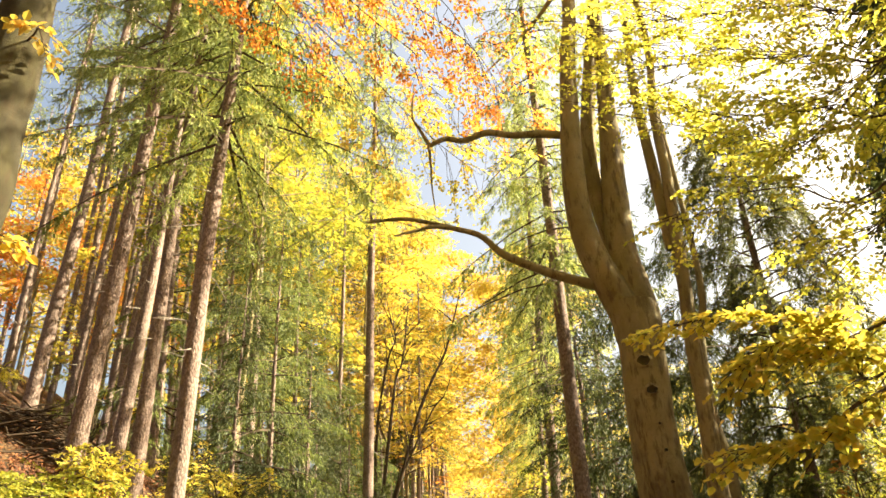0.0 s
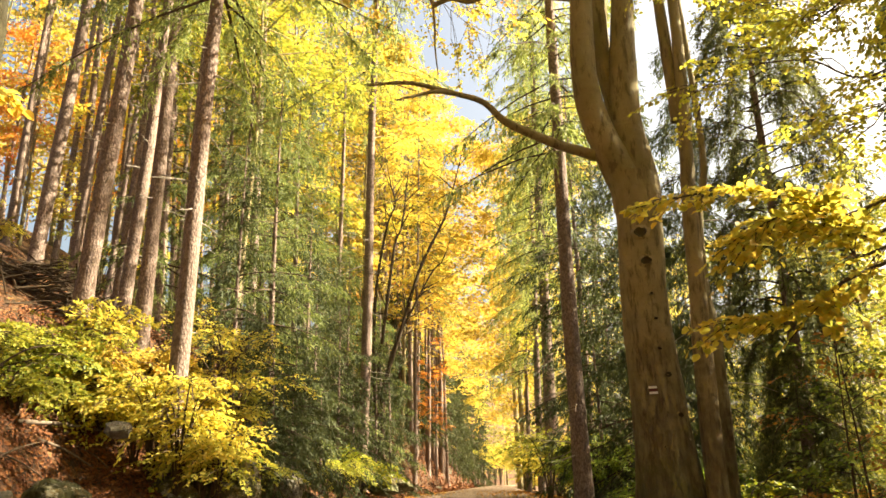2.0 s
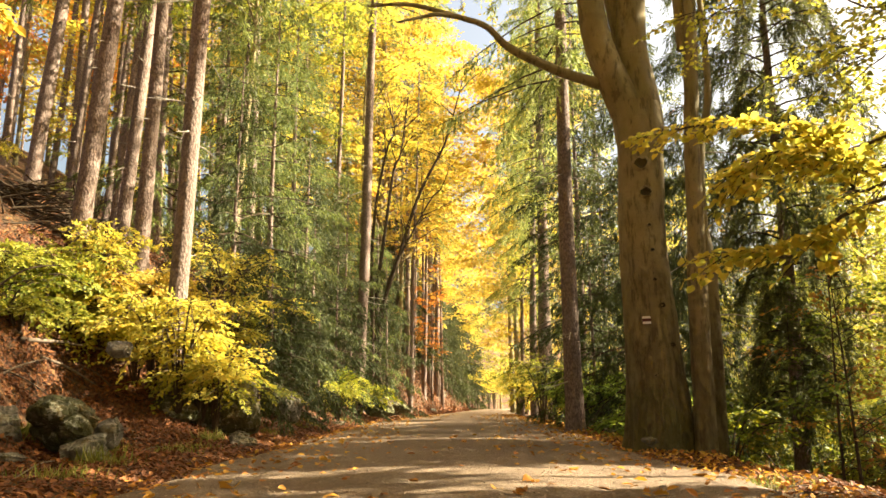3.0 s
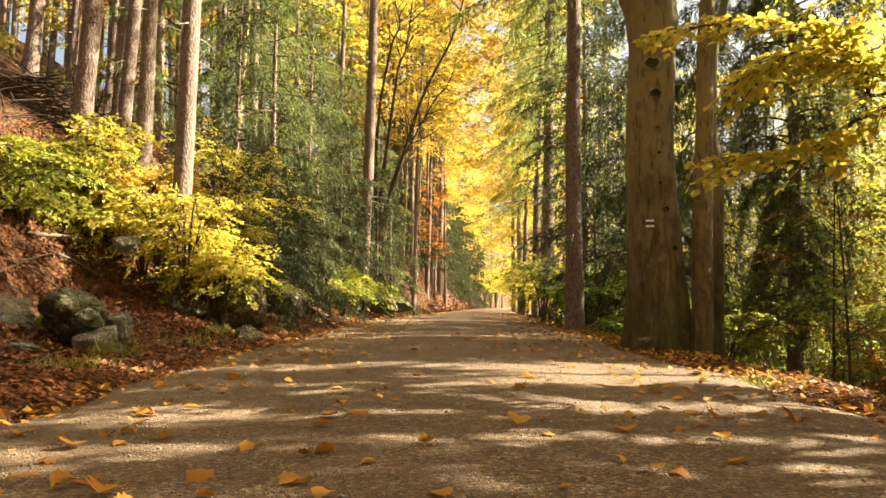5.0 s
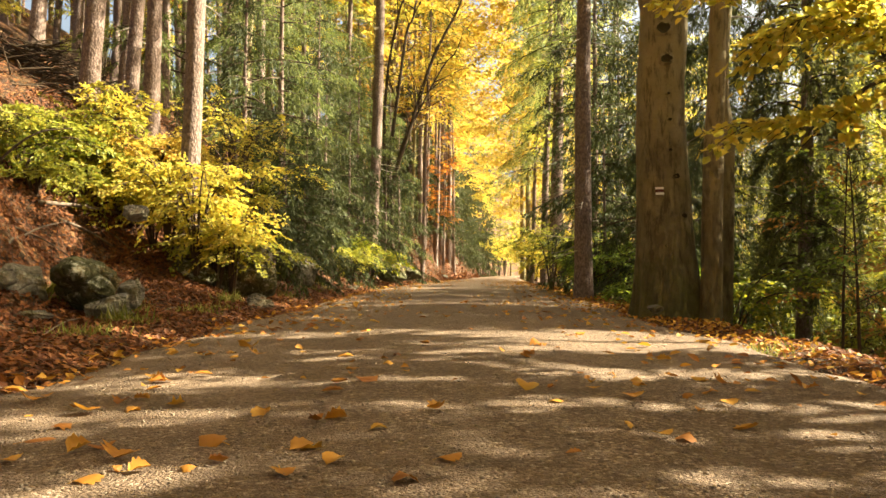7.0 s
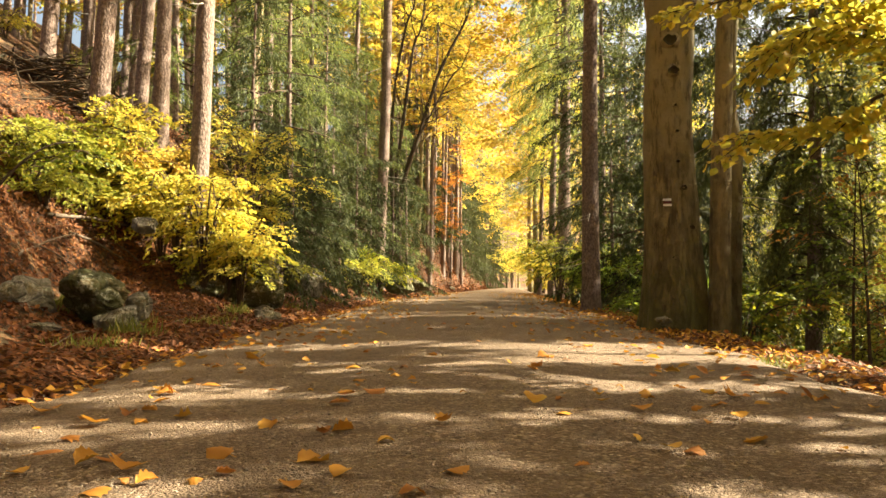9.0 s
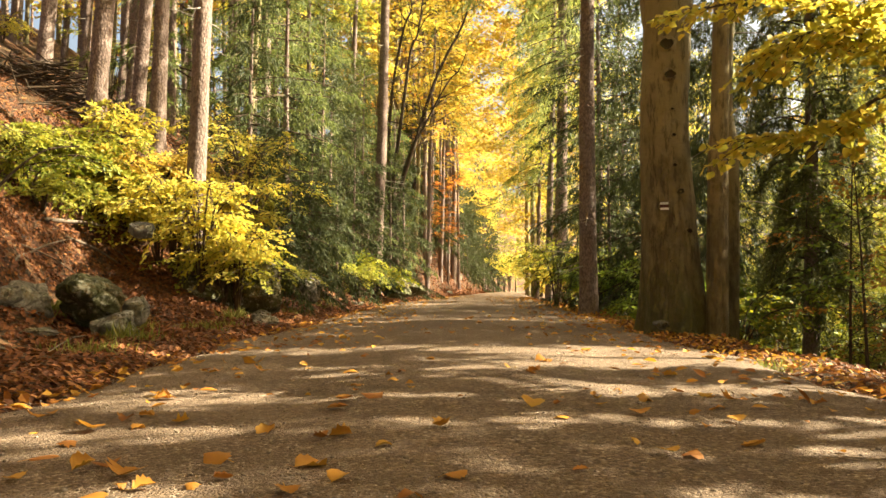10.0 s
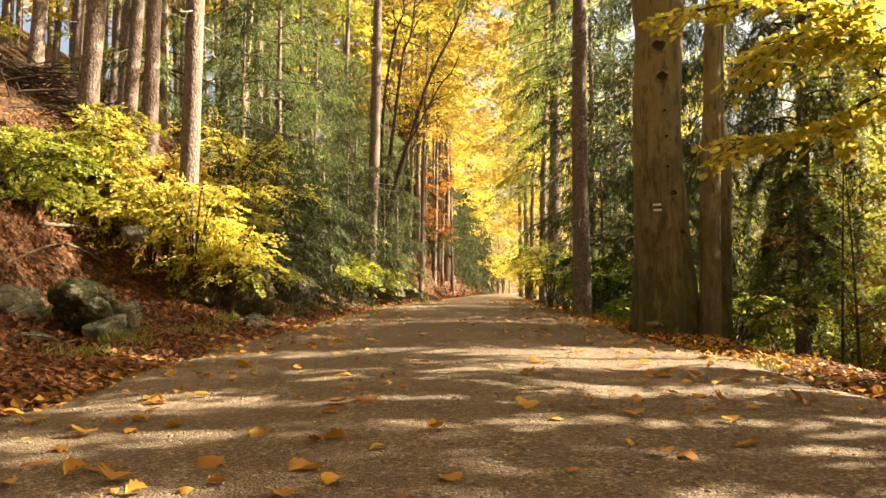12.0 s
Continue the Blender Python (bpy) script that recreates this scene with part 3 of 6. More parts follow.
def shrub(name, base, height, spread, seed, label, mat, leaf=0.058, stems=9, per=34, each=7, group="", arch=0.3, wood=None):
    """A leafy shrub: arching stems from one foot, each with layered sprays."""
    rng = np.random.default_rng(seed)
    wood = wood or TWIG
    bush = thing(name, base, label, "shrub", group)
    st, wy_, ln = [], [], []
    for k in range(stems):
        a = 6.28 * k / stems + rng.normal(0, 0.3)
        out = spread * rng.uniform(0.35, 1.0)
        top = height * rng.uniform(0.55, 1.05)
        e = np.array([math.cos(a) * out, math.sin(a) * out, top])
        mid = np.array([e[0] * 0.4, e[1] * 0.4, top * 0.75])
        tip = e + np.array([e[0], e[1], -0.6 * top]) * arch
        line = smooth_line([(0, 0, -0.15), mid, e, tip], 10)
        part("stem", [tube(line, np.linspace(0.016, 0.004, 10), 4, wood)], bush)
        for _ in range(each):
            i = rng.integers(3, 10)
            st.append(line[i])
            wy_.append(np.array([e[0], e[1], 0.0]) / (spread + 0.01) * 0.6 + rng.normal(0, 0.7, 3) * np.array([1, 1, 0.3]))
            ln.append(rng.uniform(0.3, 0.65) * (0.6 + 0.3 * spread))
    lv, tw = sprays(rng, st, wy_, ln, leaf, mat, per, 0.4, 0.35, True, wood)
    part("foliage", [lv, merge(tw)], bush, smooth=False)
    return bush


# the spruces on the bank, one by one: foot, lean, diameter, where the crown begins
BANK = [
    ((-3.53, 10.21), (0.029, 0.009), 0.265, 6.8, 11), ((-4.86, 12.27), (0.021, 0.009), 0.26, 7.5, 12), ((-5.81, 13.83), (0.035, 0.017), 0.25, 7.5, 13),
    ((-5.39, 11.28), (0.048, 0.02), 0.30, 7.5, 14), ((-8.65, 15.79), (0.042, 0.02), 0.32, 11.5, 15), ((-8.88, 17.92), (0.04, 0.02), 0.24, 11.5, 16),
    ((-11.12, 21.27), (0.03, 0.015), 0.20, 11.5, 17), ((-11.4, 19.3), (0.02, 0.01), 0.24, 11.5, 18), ((-7.15, 16.52), (0.05, 0.02), 0.24, 9.5, 19),
]
for (x, y), lean, dia, cf, sd in BANK:
    spruce("spruce_tree", (x, y, gz(x, y)), lean, dia, 19 + sd % 4, cf, sd, "tall spruce with a bare sunlit trunk on the bank", "spruces on the bank", boughs=36 if sd < 15 else 12, per=120 if sd < 15 else 36, reach=3.1 if sd == 11 else 2.5, size=(0.2, 0.03) if sd < 15 else (0.27, 0.034), uneven=0.4, hang=1.4)
ROADSIDE = [((-2.12, 21.9), (0.023, 0.002), 0.34, 12.5, 21, 25), ((2.54, 13.77), (0.001, 0.0), 0.33, 6.5, 22, 19), ((3.50, 23.75), (0.01, 0.0), 0.42, 7.0, 23, 20),
            ((3.92, 29.75), (0.02, 0.0), 0.31, 7.0, 24, 20), ((4.0, 34.5), (0.03, 0.0), 0.21, 5.0, 25, 16), ((-0.25, 50.0), (0.01, 0.0), 0.46, 11.0, 26, 25), ((0.3, 53.0), (0.0, 0.0), 0.4, 11.0, 27, 25)]
for (x, y), lean, dia, cf, sd, hh in ROADSIDE:
    spruce("spruce_tree", (x, y, gz(x, y)), lean, dia, hh, cf, sd, "straight dark spruce at the edge of the gravel road", "spruces along the road", boughs=40, dead=26, reach=2.3, per=80, hang=1.4, uneven=0.4, sag=0.25)
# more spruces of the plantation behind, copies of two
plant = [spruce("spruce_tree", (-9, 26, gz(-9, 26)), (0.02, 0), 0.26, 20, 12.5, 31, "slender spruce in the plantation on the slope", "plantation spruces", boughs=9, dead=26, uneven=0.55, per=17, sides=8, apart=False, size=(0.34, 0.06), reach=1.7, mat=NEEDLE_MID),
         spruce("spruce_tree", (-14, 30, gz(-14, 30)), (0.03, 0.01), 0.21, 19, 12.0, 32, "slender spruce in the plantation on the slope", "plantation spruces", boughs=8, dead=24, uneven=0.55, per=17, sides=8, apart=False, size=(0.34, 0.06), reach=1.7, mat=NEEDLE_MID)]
rng = np.random.default_rng(5)
placed = [(b[0][0], b[0][1]) for b in BANK] + [(-9, 26), (-14, 30)]
for x, y, k in [(-4.8, 19.2, 0), (-3.3, 24.6, 1), (-6.4, 22.0, 0), (-5.0, 29.5, 1), (-2.8, 36.0, 0), (-4.0, 33.0, 1), (-1.1, 36.0, 0), (-1.0, 33.2, 1), (-0.5, 43.5, 0), (-1.2, 39.5, 1)]:
    placed.append((x, y))
    copy_thing(plant[k], Matrix.Translation((x, y, gz(x, y))) @ pose(0, 0, 0, 0, 0, rng.uniform(0, 360)))
while len(placed) < 9 + 48:
    y = rng.uniform(15, 75)
    x = float(road_x(y)) - rng.uniform(3.6, 9 + 0.5 * y)
    if y < 24 and x > -7.5 or min((x - a) ** 2 + (y - b) ** 2 for a, b in placed) < 2.2:
        continue
    placed.append((x, y))
    copy_thing(plant[len(placed) % 2], Matrix.Translation((x, y, gz(x, y))) @ pose(0, 0, 0, rng.normal(0, 1.2), rng.normal(0, 1.2), rng.uniform(0, 360)) @ Matrix.Scale(rng.uniform(0.85, 1.15), 4))

for k in range(34):
    y = rng.uniform(15.5, 27)
    x = -y * rng.uniform(0.33, 0.62)
    if min((x - a) ** 2 + (y - b) ** 2 for a, b in placed) < 0.6:
        continue
    placed.append((x, y))
    copy_thing(plant[k % 2], Matrix.Translation((x, y, gz(x, y))) @ pose(0, 0, 0, rng.normal(0, 1), rng.normal(1.2, 1), rng.uniform(0, 360)) @ Matrix.Scale(rng.uniform(0.6, 0.95), 4))
for k in range(30):
    y = rng.uniform(30, 58)
    x = float(road_x(y)) - rng.uniform(2.6, 6.5)
    if min((x - a) ** 2 + (y - b) ** 2 for a, b in placed) < 0.5:
        continue
    placed.append((x, y))
    copy_thing(plant[k % 2], Matrix.Translation((x, y, gz(x, y))) @ pose(0, 0, 0, rng.normal(0, 1), rng.normal(0, 1), rng.uniform(0, 360)) @ Matrix.Scale(rng.uniform(0.75, 1.1), 4))

# the big forked beech with a trail mark
rng = np.random.default_rng(40)
beech = thing("beech_tree", (2.55, 8.85, -0.08), "big forked grey-brown beech with a painted trail mark", "tree")


def world_tube(pts, r0, r1, n, sides, mat, rough=0.03, flare=0.0, at=(0, 0, 0)):
    line = smooth_line(np.asarray(pts, float) - np.asarray(at), n)
    return tube(line, np.linspace(r0, r1, n), sides, mat, rough, rng, flare)


BP = (2.55, 8.85, -0.08)
trunk_pts = [(2.64, 8.85, -0.4), (2.63, 8.85, 0.13), (2.60, 8.85, 0.92), (2.55, 8.85, 1.87), (2.54, 8.85, 2.6), (2.57, 8.85, 3.3), (2.56, 8.85, 4.1)]
line = trunk_line_pts = smooth_line(np.array(trunk_pts) - BP, 60)
TRUNK_RAD = np.interp(line[:, 2] + BP[2], [-0.4, 0.13, 0.92, 1.9, 2.6, 3.4, 3.8, 4.1], [0.42, 0.375, 0.325, 0.29, 0.275, 0.272, 0.275, 0.26])
part("trunk", [tube(line, TRUNK_RAD, 48, BEECH_BARK, 0.02, rng, 0.5, 7, 0.5)], beech, "smooth grey-brown bark with moss at the foot")
part("stem", [world_tube([(2.54, 8.86, 3.55), (2.47, 8.88, 3.98), (2.30, 8.88, 4.45), (2.13, 8.88, 4.95), (2.05, 8.88, 5.54), (2.08, 8.88, 6.46), (2.14, 8.88, 7.15), (2.24, 8.88, 8.21), (2.39, 8.88, 9.37), (2.3, 8.6, 11.0), (2.2, 8.4, 14.0)], 0.235, 0.07, 60, 22, BEECH_BARK, at=BP)], beech)
part("stem", [world_tube([(2.60, 8.87, 3.5), (2.66, 8.92, 3.95), (2.62, 8.95, 4.45), (2.57, 8.95, 4.95), (2.61, 8.95, 5.82), (2.68, 8.95, 6.68), (2.71, 8.95, 7.3), (2.77, 8.95, 8.3), (2.9, 9.0, 11.0), (3.1, 9.2, 13.5)], 0.265, 0.06, 60, 22, BEECH_BARK, at=BP)], beech)
part("stem", [world_tube([(2.56, 9.02, 4.5), (2.53, 9.12, 5.1), (2.43, 9.15, 5.68), (2.38, 9.15, 6.34), (2.45, 9.15, 7.14), (2.66, 9.15, 8.43), (2.86, 9.15, 9.62), (2.9, 9.4, 11.0)], 0.15, 0.08, 40, 16, PALE_BARK, at=BP)], beech)
part("limb", [world_tube([(2.19, 8.94, 4.41), (1.74, 8.83, 4.50), (1.39, 8.79, 4.63), (0.96, 8.75, 4.84), (0.68, 8.67, 5.08), (0.31, 8.59, 5.17), (-0.27, 8.50, 5.28), (-0.78, 8.36, 5.18)], 0.075, 0.018, 40, 10, BEECH_BARK, 0.05, at=BP)], beech, "crooked bare limb over the road")
part("limb", [world_tube([(0.31, 8.59, 5.17), (0.06, 8.50, 5.15), (-0.20, 8.40, 5.04), (-0.42, 8.29, 4.93)], 0.035, 0.012, 14, 7, BEECH_BARK, 0.06, at=BP)], beech)
part("limb", [world_tube([(2.08, 8.96, 6.81), (1.62, 8.85, 6.78), (1.25, 8.81, 6.75), (0.88, 8.76, 6.77), (0.56, 8.78, 6.67), (0.31, 8.69, 6.65), (0.07, 8.70, 6.55)], 0.062, 0.035, 34, 9, BEECH_BARK, 0.06, at=BP)], beech, "crooked bare limb over the road")
part("limb", [world_tube([(0.07, 8.70, 6.57), (-0.06, 8.70, 6.85), (-0.15, 8.60, 7.00), (-0.11, 8.60, 7.56)], 0.03, 0.007, 14, 6, BEECH_BARK, 0.08, at=BP)], beech)
part("limb", [world_tube([(0.06, 8.70, 6.57), (0.08, 8.70, 6.25), (0.08, 8.70, 5.89), (0.11, 8.70, 5.50)], 0.024, 0.008, 14, 6, BEECH_BARK, 0.08, at=BP)], beech)

rng = np.random.default_rng(41)
crown_line = np.array([(-0.1, -0.2, 8.0), (0.0, 0.0, 11.0), (0.2, 0.2, 15.0)])
st, w_, ln = [], [], []
for p in limb_paths(rng, crown_line, crown_line[:, 2], 9.6, 14.5, 16, 4.2, 0.35):
    part("limb", [tube(p, np.linspace(0.06, 0.012, len(p)), 6, BEECH_BARK)], beech)
    for _ in range(11):
        q = p[rng.integers(2, 7)]
        st.append(q)
        w_.append(unit(p[-1] - p[0]) * np.array([1, 1, 0]) + rng.normal(0, 0.6, 3) * np.array([1, 1, 0.25]))
        ln.append(rng.uniform(0.6, 1.2))
part("crown", [sprays(rng, st, w_, ln, 0.09, YELLOW, 30, 0.3, 0.25)[0]], beech, "high yellow crown", smooth=False)

second = thing("beech_tree", (3.01, 8.48, -0.2), "slim pale beech with two stems beside the big beech", "tree")
SP = (3.01, 8.48, -0.2)
part("trunk", [world_tube([(3.0, 8.48, -0.6), (3.01, 8.48, 0.40), (3.03, 8.47, 1.80), (3.06, 8.46, 2.51), (3.08, 8.46, 3.46), (3.14, 8.43, 4.57), (3.18, 8.42, 5.73), (3.19, 8.42, 6.84), (3.29, 8.38, 8.15), (3.2, 8.6, 12.0)], 0.13, 0.04, 60, 16, PALE_BARK, 0.025, 0.3, SP)], second)
part("stem", [world_tube([(3.11, 8.55, 4.71), (3.08, 8.56, 5.56), (3.05, 8.57, 6.49), (3.04, 8.58, 7.38), (3.10, 8.56, 8.55)], 0.09, 0.05, 30, 12, BEECH_BARK, 0.03, 0, SP)], second)
third = thing("beech_tree", (3.41, 9.19, -0.3), "thin dark beech stem behind the pale one", "tree")
part("trunk", [world_tube([(3.41, 9.19, -0.6), (3.45, 9.17, 1.91), (3.40, 9.19, 2.68), (3.45, 9.17, 3.70), (3.59, 9.12, 4.64), (3.6, 9.4, 8.0)], 0.10, 0.03, 40, 12, BEECH_BARK, 0.03, 0.3, (3.41, 9.19, -0.3))], third)
for k in range(5):
    p = np.array((3.45, 9.22, 1.5 + 0.7 * k)) - (3.41, 9.19, -0.3)
    e = p + np.array([math.cos(2.1 * k), math.sin(2.1 * k), -0.15]) * 0.7
    part("dead_branch", [tube(smooth_line([p, (p + e) / 2 + np.array([0, 0, 0.06]), e], 6), np.linspace(0.012, 0.003, 6), 4, GREY_TWIG)], third)

# dark weeping spruce beyond the beech, and young spruces on both sides


def weeping_spruce(base, height, dia, seed, label):
    """A narrow spruce: arched boughs hung with curtains of long drooping needle twigs."""
    r = np.random.default_rng(seed)
    tree = thing("spruce_tree", base, label, "tree")
    line = trunk_line((0, 0, 0), (0.01, 0), height, r)
    part("trunk", [tube(line, np.linspace(dia / 2, 0.03, len(line)), 12, SPRUCE_BARK, 0.04, r, 0.4)], tree, "scaly grey-brown bark")
    B, A, L, wood = [], [], [], []
    for k in range(120):
        h = 1.7 + (height - 2.0) * (k + r.uniform(0, 1)) / 120
        reach = np.interp(h / height, [0.1, 0.35, 0.5, 0.8, 0.93, 1.0], [0.8, 0.95, 1.5, 1.45, 0.9, 0.25]) * r.uniform(0.6, 1.15)
        a = k * 2.4 + r.normal(0, 0.3)
        out = np.array([math.cos(a), math.sin(a), 0.0])
        u = np.linspace(0, 1, 8)[:, None]
        arc = np.array([0, 0, h]) + out * reach * np.sin(u * 1.45) + np.array([0, 0, 1.0]) * reach * (0.18 * np.sin(3.1 * u) - 0.75 * u ** 2.2)
        wood.append(tube(arc, np.linspace(0.02, 0.005, 8), 4, TWIG))
        m = 40
        t = r.uniform(0.15, 1.0, m) * 7
        root = np.stack([np.interp(t, np.arange(8), arc[:, i]) for i in range(3)], -1)
        down = unit(np.array([0, 0, -1.0]) + out * 0.4 + r.normal(0, 0.35, (m, 3)))
        ln = r.uniform(0.15, 0.65, m)
        for p, d, n in zip(root, down, ln):
            c = int(44 * n) + 6
            q = np.linspace(0.02, 1, c)
            B.append(p + d * (q * n)[:, None] + r.normal(0, 0.012, (c, 3)))
            A.append(d * 0.9 + r.normal(0, 0.55, (c, 3)))
            L.append(r.uniform(0.06, 0.13, c))
    B, A, L = np.concatenate(B), np.concatenate(A), np.concatenate(L)
    part("crown", [leaves(B, A, r.normal(0, 1, (len(B), 3)), L, L * 0.19, NEEDLE_WEEP), merge(wood)], tree, "hanging curtains of dark needle twigs", smooth=False)
    return tree


weeping_spruce((6.25, 13.1, gz(6.25, 13.1)), 10.2 - gz(6.25, 13.1), 0.3, 51, "dark weeping spruce with hanging boughs below the road")
spruce("spruce_tree", (5.2, 14.6, gz(5.2, 14.6)), (0.01, 0), 0.26, 11.0, 1.0, 52, "dark spruce with hanging boughs by the stream", "", boughs=30, reach=1.7, dead=8, per=130, size=(0.26, 0.028), hang=1.8, sag=0.6, mat=NEEDLE_SHADED)
YOUNG = [(-2.75, 12.9, 1.8, 191), (-2.6, 14.0, 2.4, 192), (-2.7, 11.9, 1.1, 193), (-1.75, 22.6, 4.2, 186), (-1.5, 24.6, 5.2, 187), (-1.9, 26.0, 6.5, 188), (-2.3, 21.4, 3.2, 189), (-2.6, 22.4, 6.8, 190), (-2.9, 13.6, 2.6, 86), (-3.9, 14.6, 5.5, 87), (-2.5, 16.6, 2.4, 88), (-3.4, 15.5, 8.0, 61), (-3.0, 17.6, 6.0, 62), (-4.6, 17.5, 10.0, 63), (-2.5, 19.5, 4.6, 64), (-4.0, 21.0, 11.0, 65), (-2.9, 24.0, 6.5, 66), (-2.2, 26.5, 5.0, 67), (-5.8, 20.0, 11.0, 68), (-3.6, 28.0, 9.0, 69), (-2.75, 15.0, 3.0, 70), (-3.2, 20.0, 5.0, 76), (-6.4, 17.0, 9.5, 77), (-5.4, 23.0, 11.0, 78), (-2.6, 30.0, 6.0, 79), (-4.6, 26.0, 12.0, 80)]
for x, y, h, sd in YOUNG:
    spruce("young_spruce", (x, y, gz(x, y)), (0.0, 0), 0.04 + h * 0.014, h, 0.25, sd, "young dark green spruce on the shaded roadside bank", "young spruces", boughs=int(h * 2.4) + 6, uneven=0.5, hang=1.0, reach=0.75 + h * 0.13, dead=0, per=105, sides=7, size=(0.2, 0.03), mat=NEEDLE_SHADED if h < 6.3 else NEEDLE_MID)
for x, y, h, sd in [(3.6, 17.0, 5.0, 71), (4.6, 20.0, 9.0, 72), (5.0, 16.0, 7.0, 73), (4.3, 15.4, 10.0, 78), (3.9, 19.6, 12.0, 79)]:
    spruce("young_spruce", (x, y, gz(x, y)), (0.0, 0), 0.04 + h * 0.014, h, 0.6, sd, "dark spruce standing on the slope below the road", "young spruces", boughs=int(h * 2.6) + 6, reach=0.8 + h * 0.13, dead=4, per=75, sides=7, size=(0.24, 0.034), hang=1.3, mat=NEEDLE_SHADED)

# the many-stemmed tree beside the road
hazel = thing("hazel_tree", (-1.75, 24.0, gz(-1.75, 24.0)), "many-stemmed bare tree with upward curving dark stems", "tree")
HP = (-1.75, 24.0, gz(-1.75, 24.0))
rng = np.random.default_rng(80)
for pts, r in (([(-1.69, 23.94, 0.93), (-1.66, 23.94, 3.09), (-1.13, 23.97, 4.92), (-0.44, 24.00, 7.13), (0.29, 24.00, 8.61), (0.55, 23.99, 9.29), (1.04, 23.98, 11.14)], 0.09),
               ([(-1.73, 23.94, 0.93), (-1.81, 23.93, 3.46), (-1.53, 23.95, 6.02), (-1.26, 23.97, 8.05), (-1.05, 23.98, 8.57), (-0.80, 23.99, 10.60)], 0.08),
               ([(-1.76, 23.94, 0.93), (-1.95, 23.92, 3.64), (-1.89, 23.93, 6.38), (-1.53, 23.95, 8.60), (-1.26, 23.97, 9.37), (-1.43, 23.96, 10.20)], 0.07),
               ([(-1.66, 23.94, 2.37), (-1.43, 23.96, 4.19), (-0.71, 23.99, 5.75), (-0.07, 24.00, 6.95), (0.29, 24.00, 7.32)], 0.05)):
    stem = part("stem", [world_tube(pts, r * 0.95, 0.016, 30, 8, TWIG, 0.04, 0, HP)], hazel)
    line = smooth_line(np.asarray(pts) - np.array(HP), 30)
    st, w_, tw = [], [], []
    for _ in range(16):
        i = rng.integers(9, 29)
        d = unit(line[i] - line[i - 1])
        e = line[i] + unit(d * 0.8 + rng.normal(0, 0.6, 3)) * rng.uniform(0.5, 1.5)
        tw.append(tube(smooth_line([line[i], (line[i] + e) / 2 + rng.normal(0, 0.06, 3), e], 6), np.linspace(0.02, 0.006, 6), 4, TWIG))
        st.append(e)
        w_.append(e - line[i])
    lv, more = sprays(rng, st, w_, np.full(len(st), 0.6), 0.09, YELLOW, 8, 0.4, 0.2, False, TWIG, 4)
    tagged(part("twig_spray", [merge(tw + more), lv], stem, smooth=False), kind="stuff")

# gold and yellow beeches further on, copies of three
far = [broadleaf("beech_tree", (-6, 40, gz(-6, 40)), (0, 0), 0.28, 15, 3.0, 91, "tall beech in full yellow autumn leaf", YELLOW, "autumn beeches", limbs=16, reach=3.8, leaf=0.255, per=17, sprays_per=14, spray_len=1.35),
       broadleaf("beech_tree", (6.6, 48, gz(6.6, 48)), (0, 0), 0.25, 13, 2.0, 92, "tall beech in golden autumn leaf", GOLD, "autumn beeches", limbs=16, reach=3.6, leaf=0.255, per=17, sprays_per=14, spray_len=1.35),
       broadleaf("beech_tree", (-2.8, 44, gz(-2.8, 44)), (0, 0), 0.22, 12, 2.2, 93, "beech with orange-brown autumn leaves", ORANGE, "autumn beeches", limbs=18, reach=3.0, leaf=0.21, per=22, sprays_per=9, spray_len=1.2)]
tall = broadleaf("beech_tree", (-6.5, 33, gz(-6.5, 33)), (0, 0), 0.34, 22, 6.0, 94, "tall forest beech with a high golden crown", OLD_GOLD, "autumn beeches", limbs=22, reach=4.6, leaf=0.215, per=19, sprays_per=23, spray_len=1.3)
far.append(tall)
far.append(broadleaf("beech_tree", (14.5, 22, gz(14.5, 22) - 0.1), (0, 0), 0.2, 9, 1.2, 96, "young yellow-green beech beyond the stream", LIME, "autumn beeches", limbs=16, reach=3.0, leaf=0.14, per=20, sprays_per=15, spray_len=1.1))
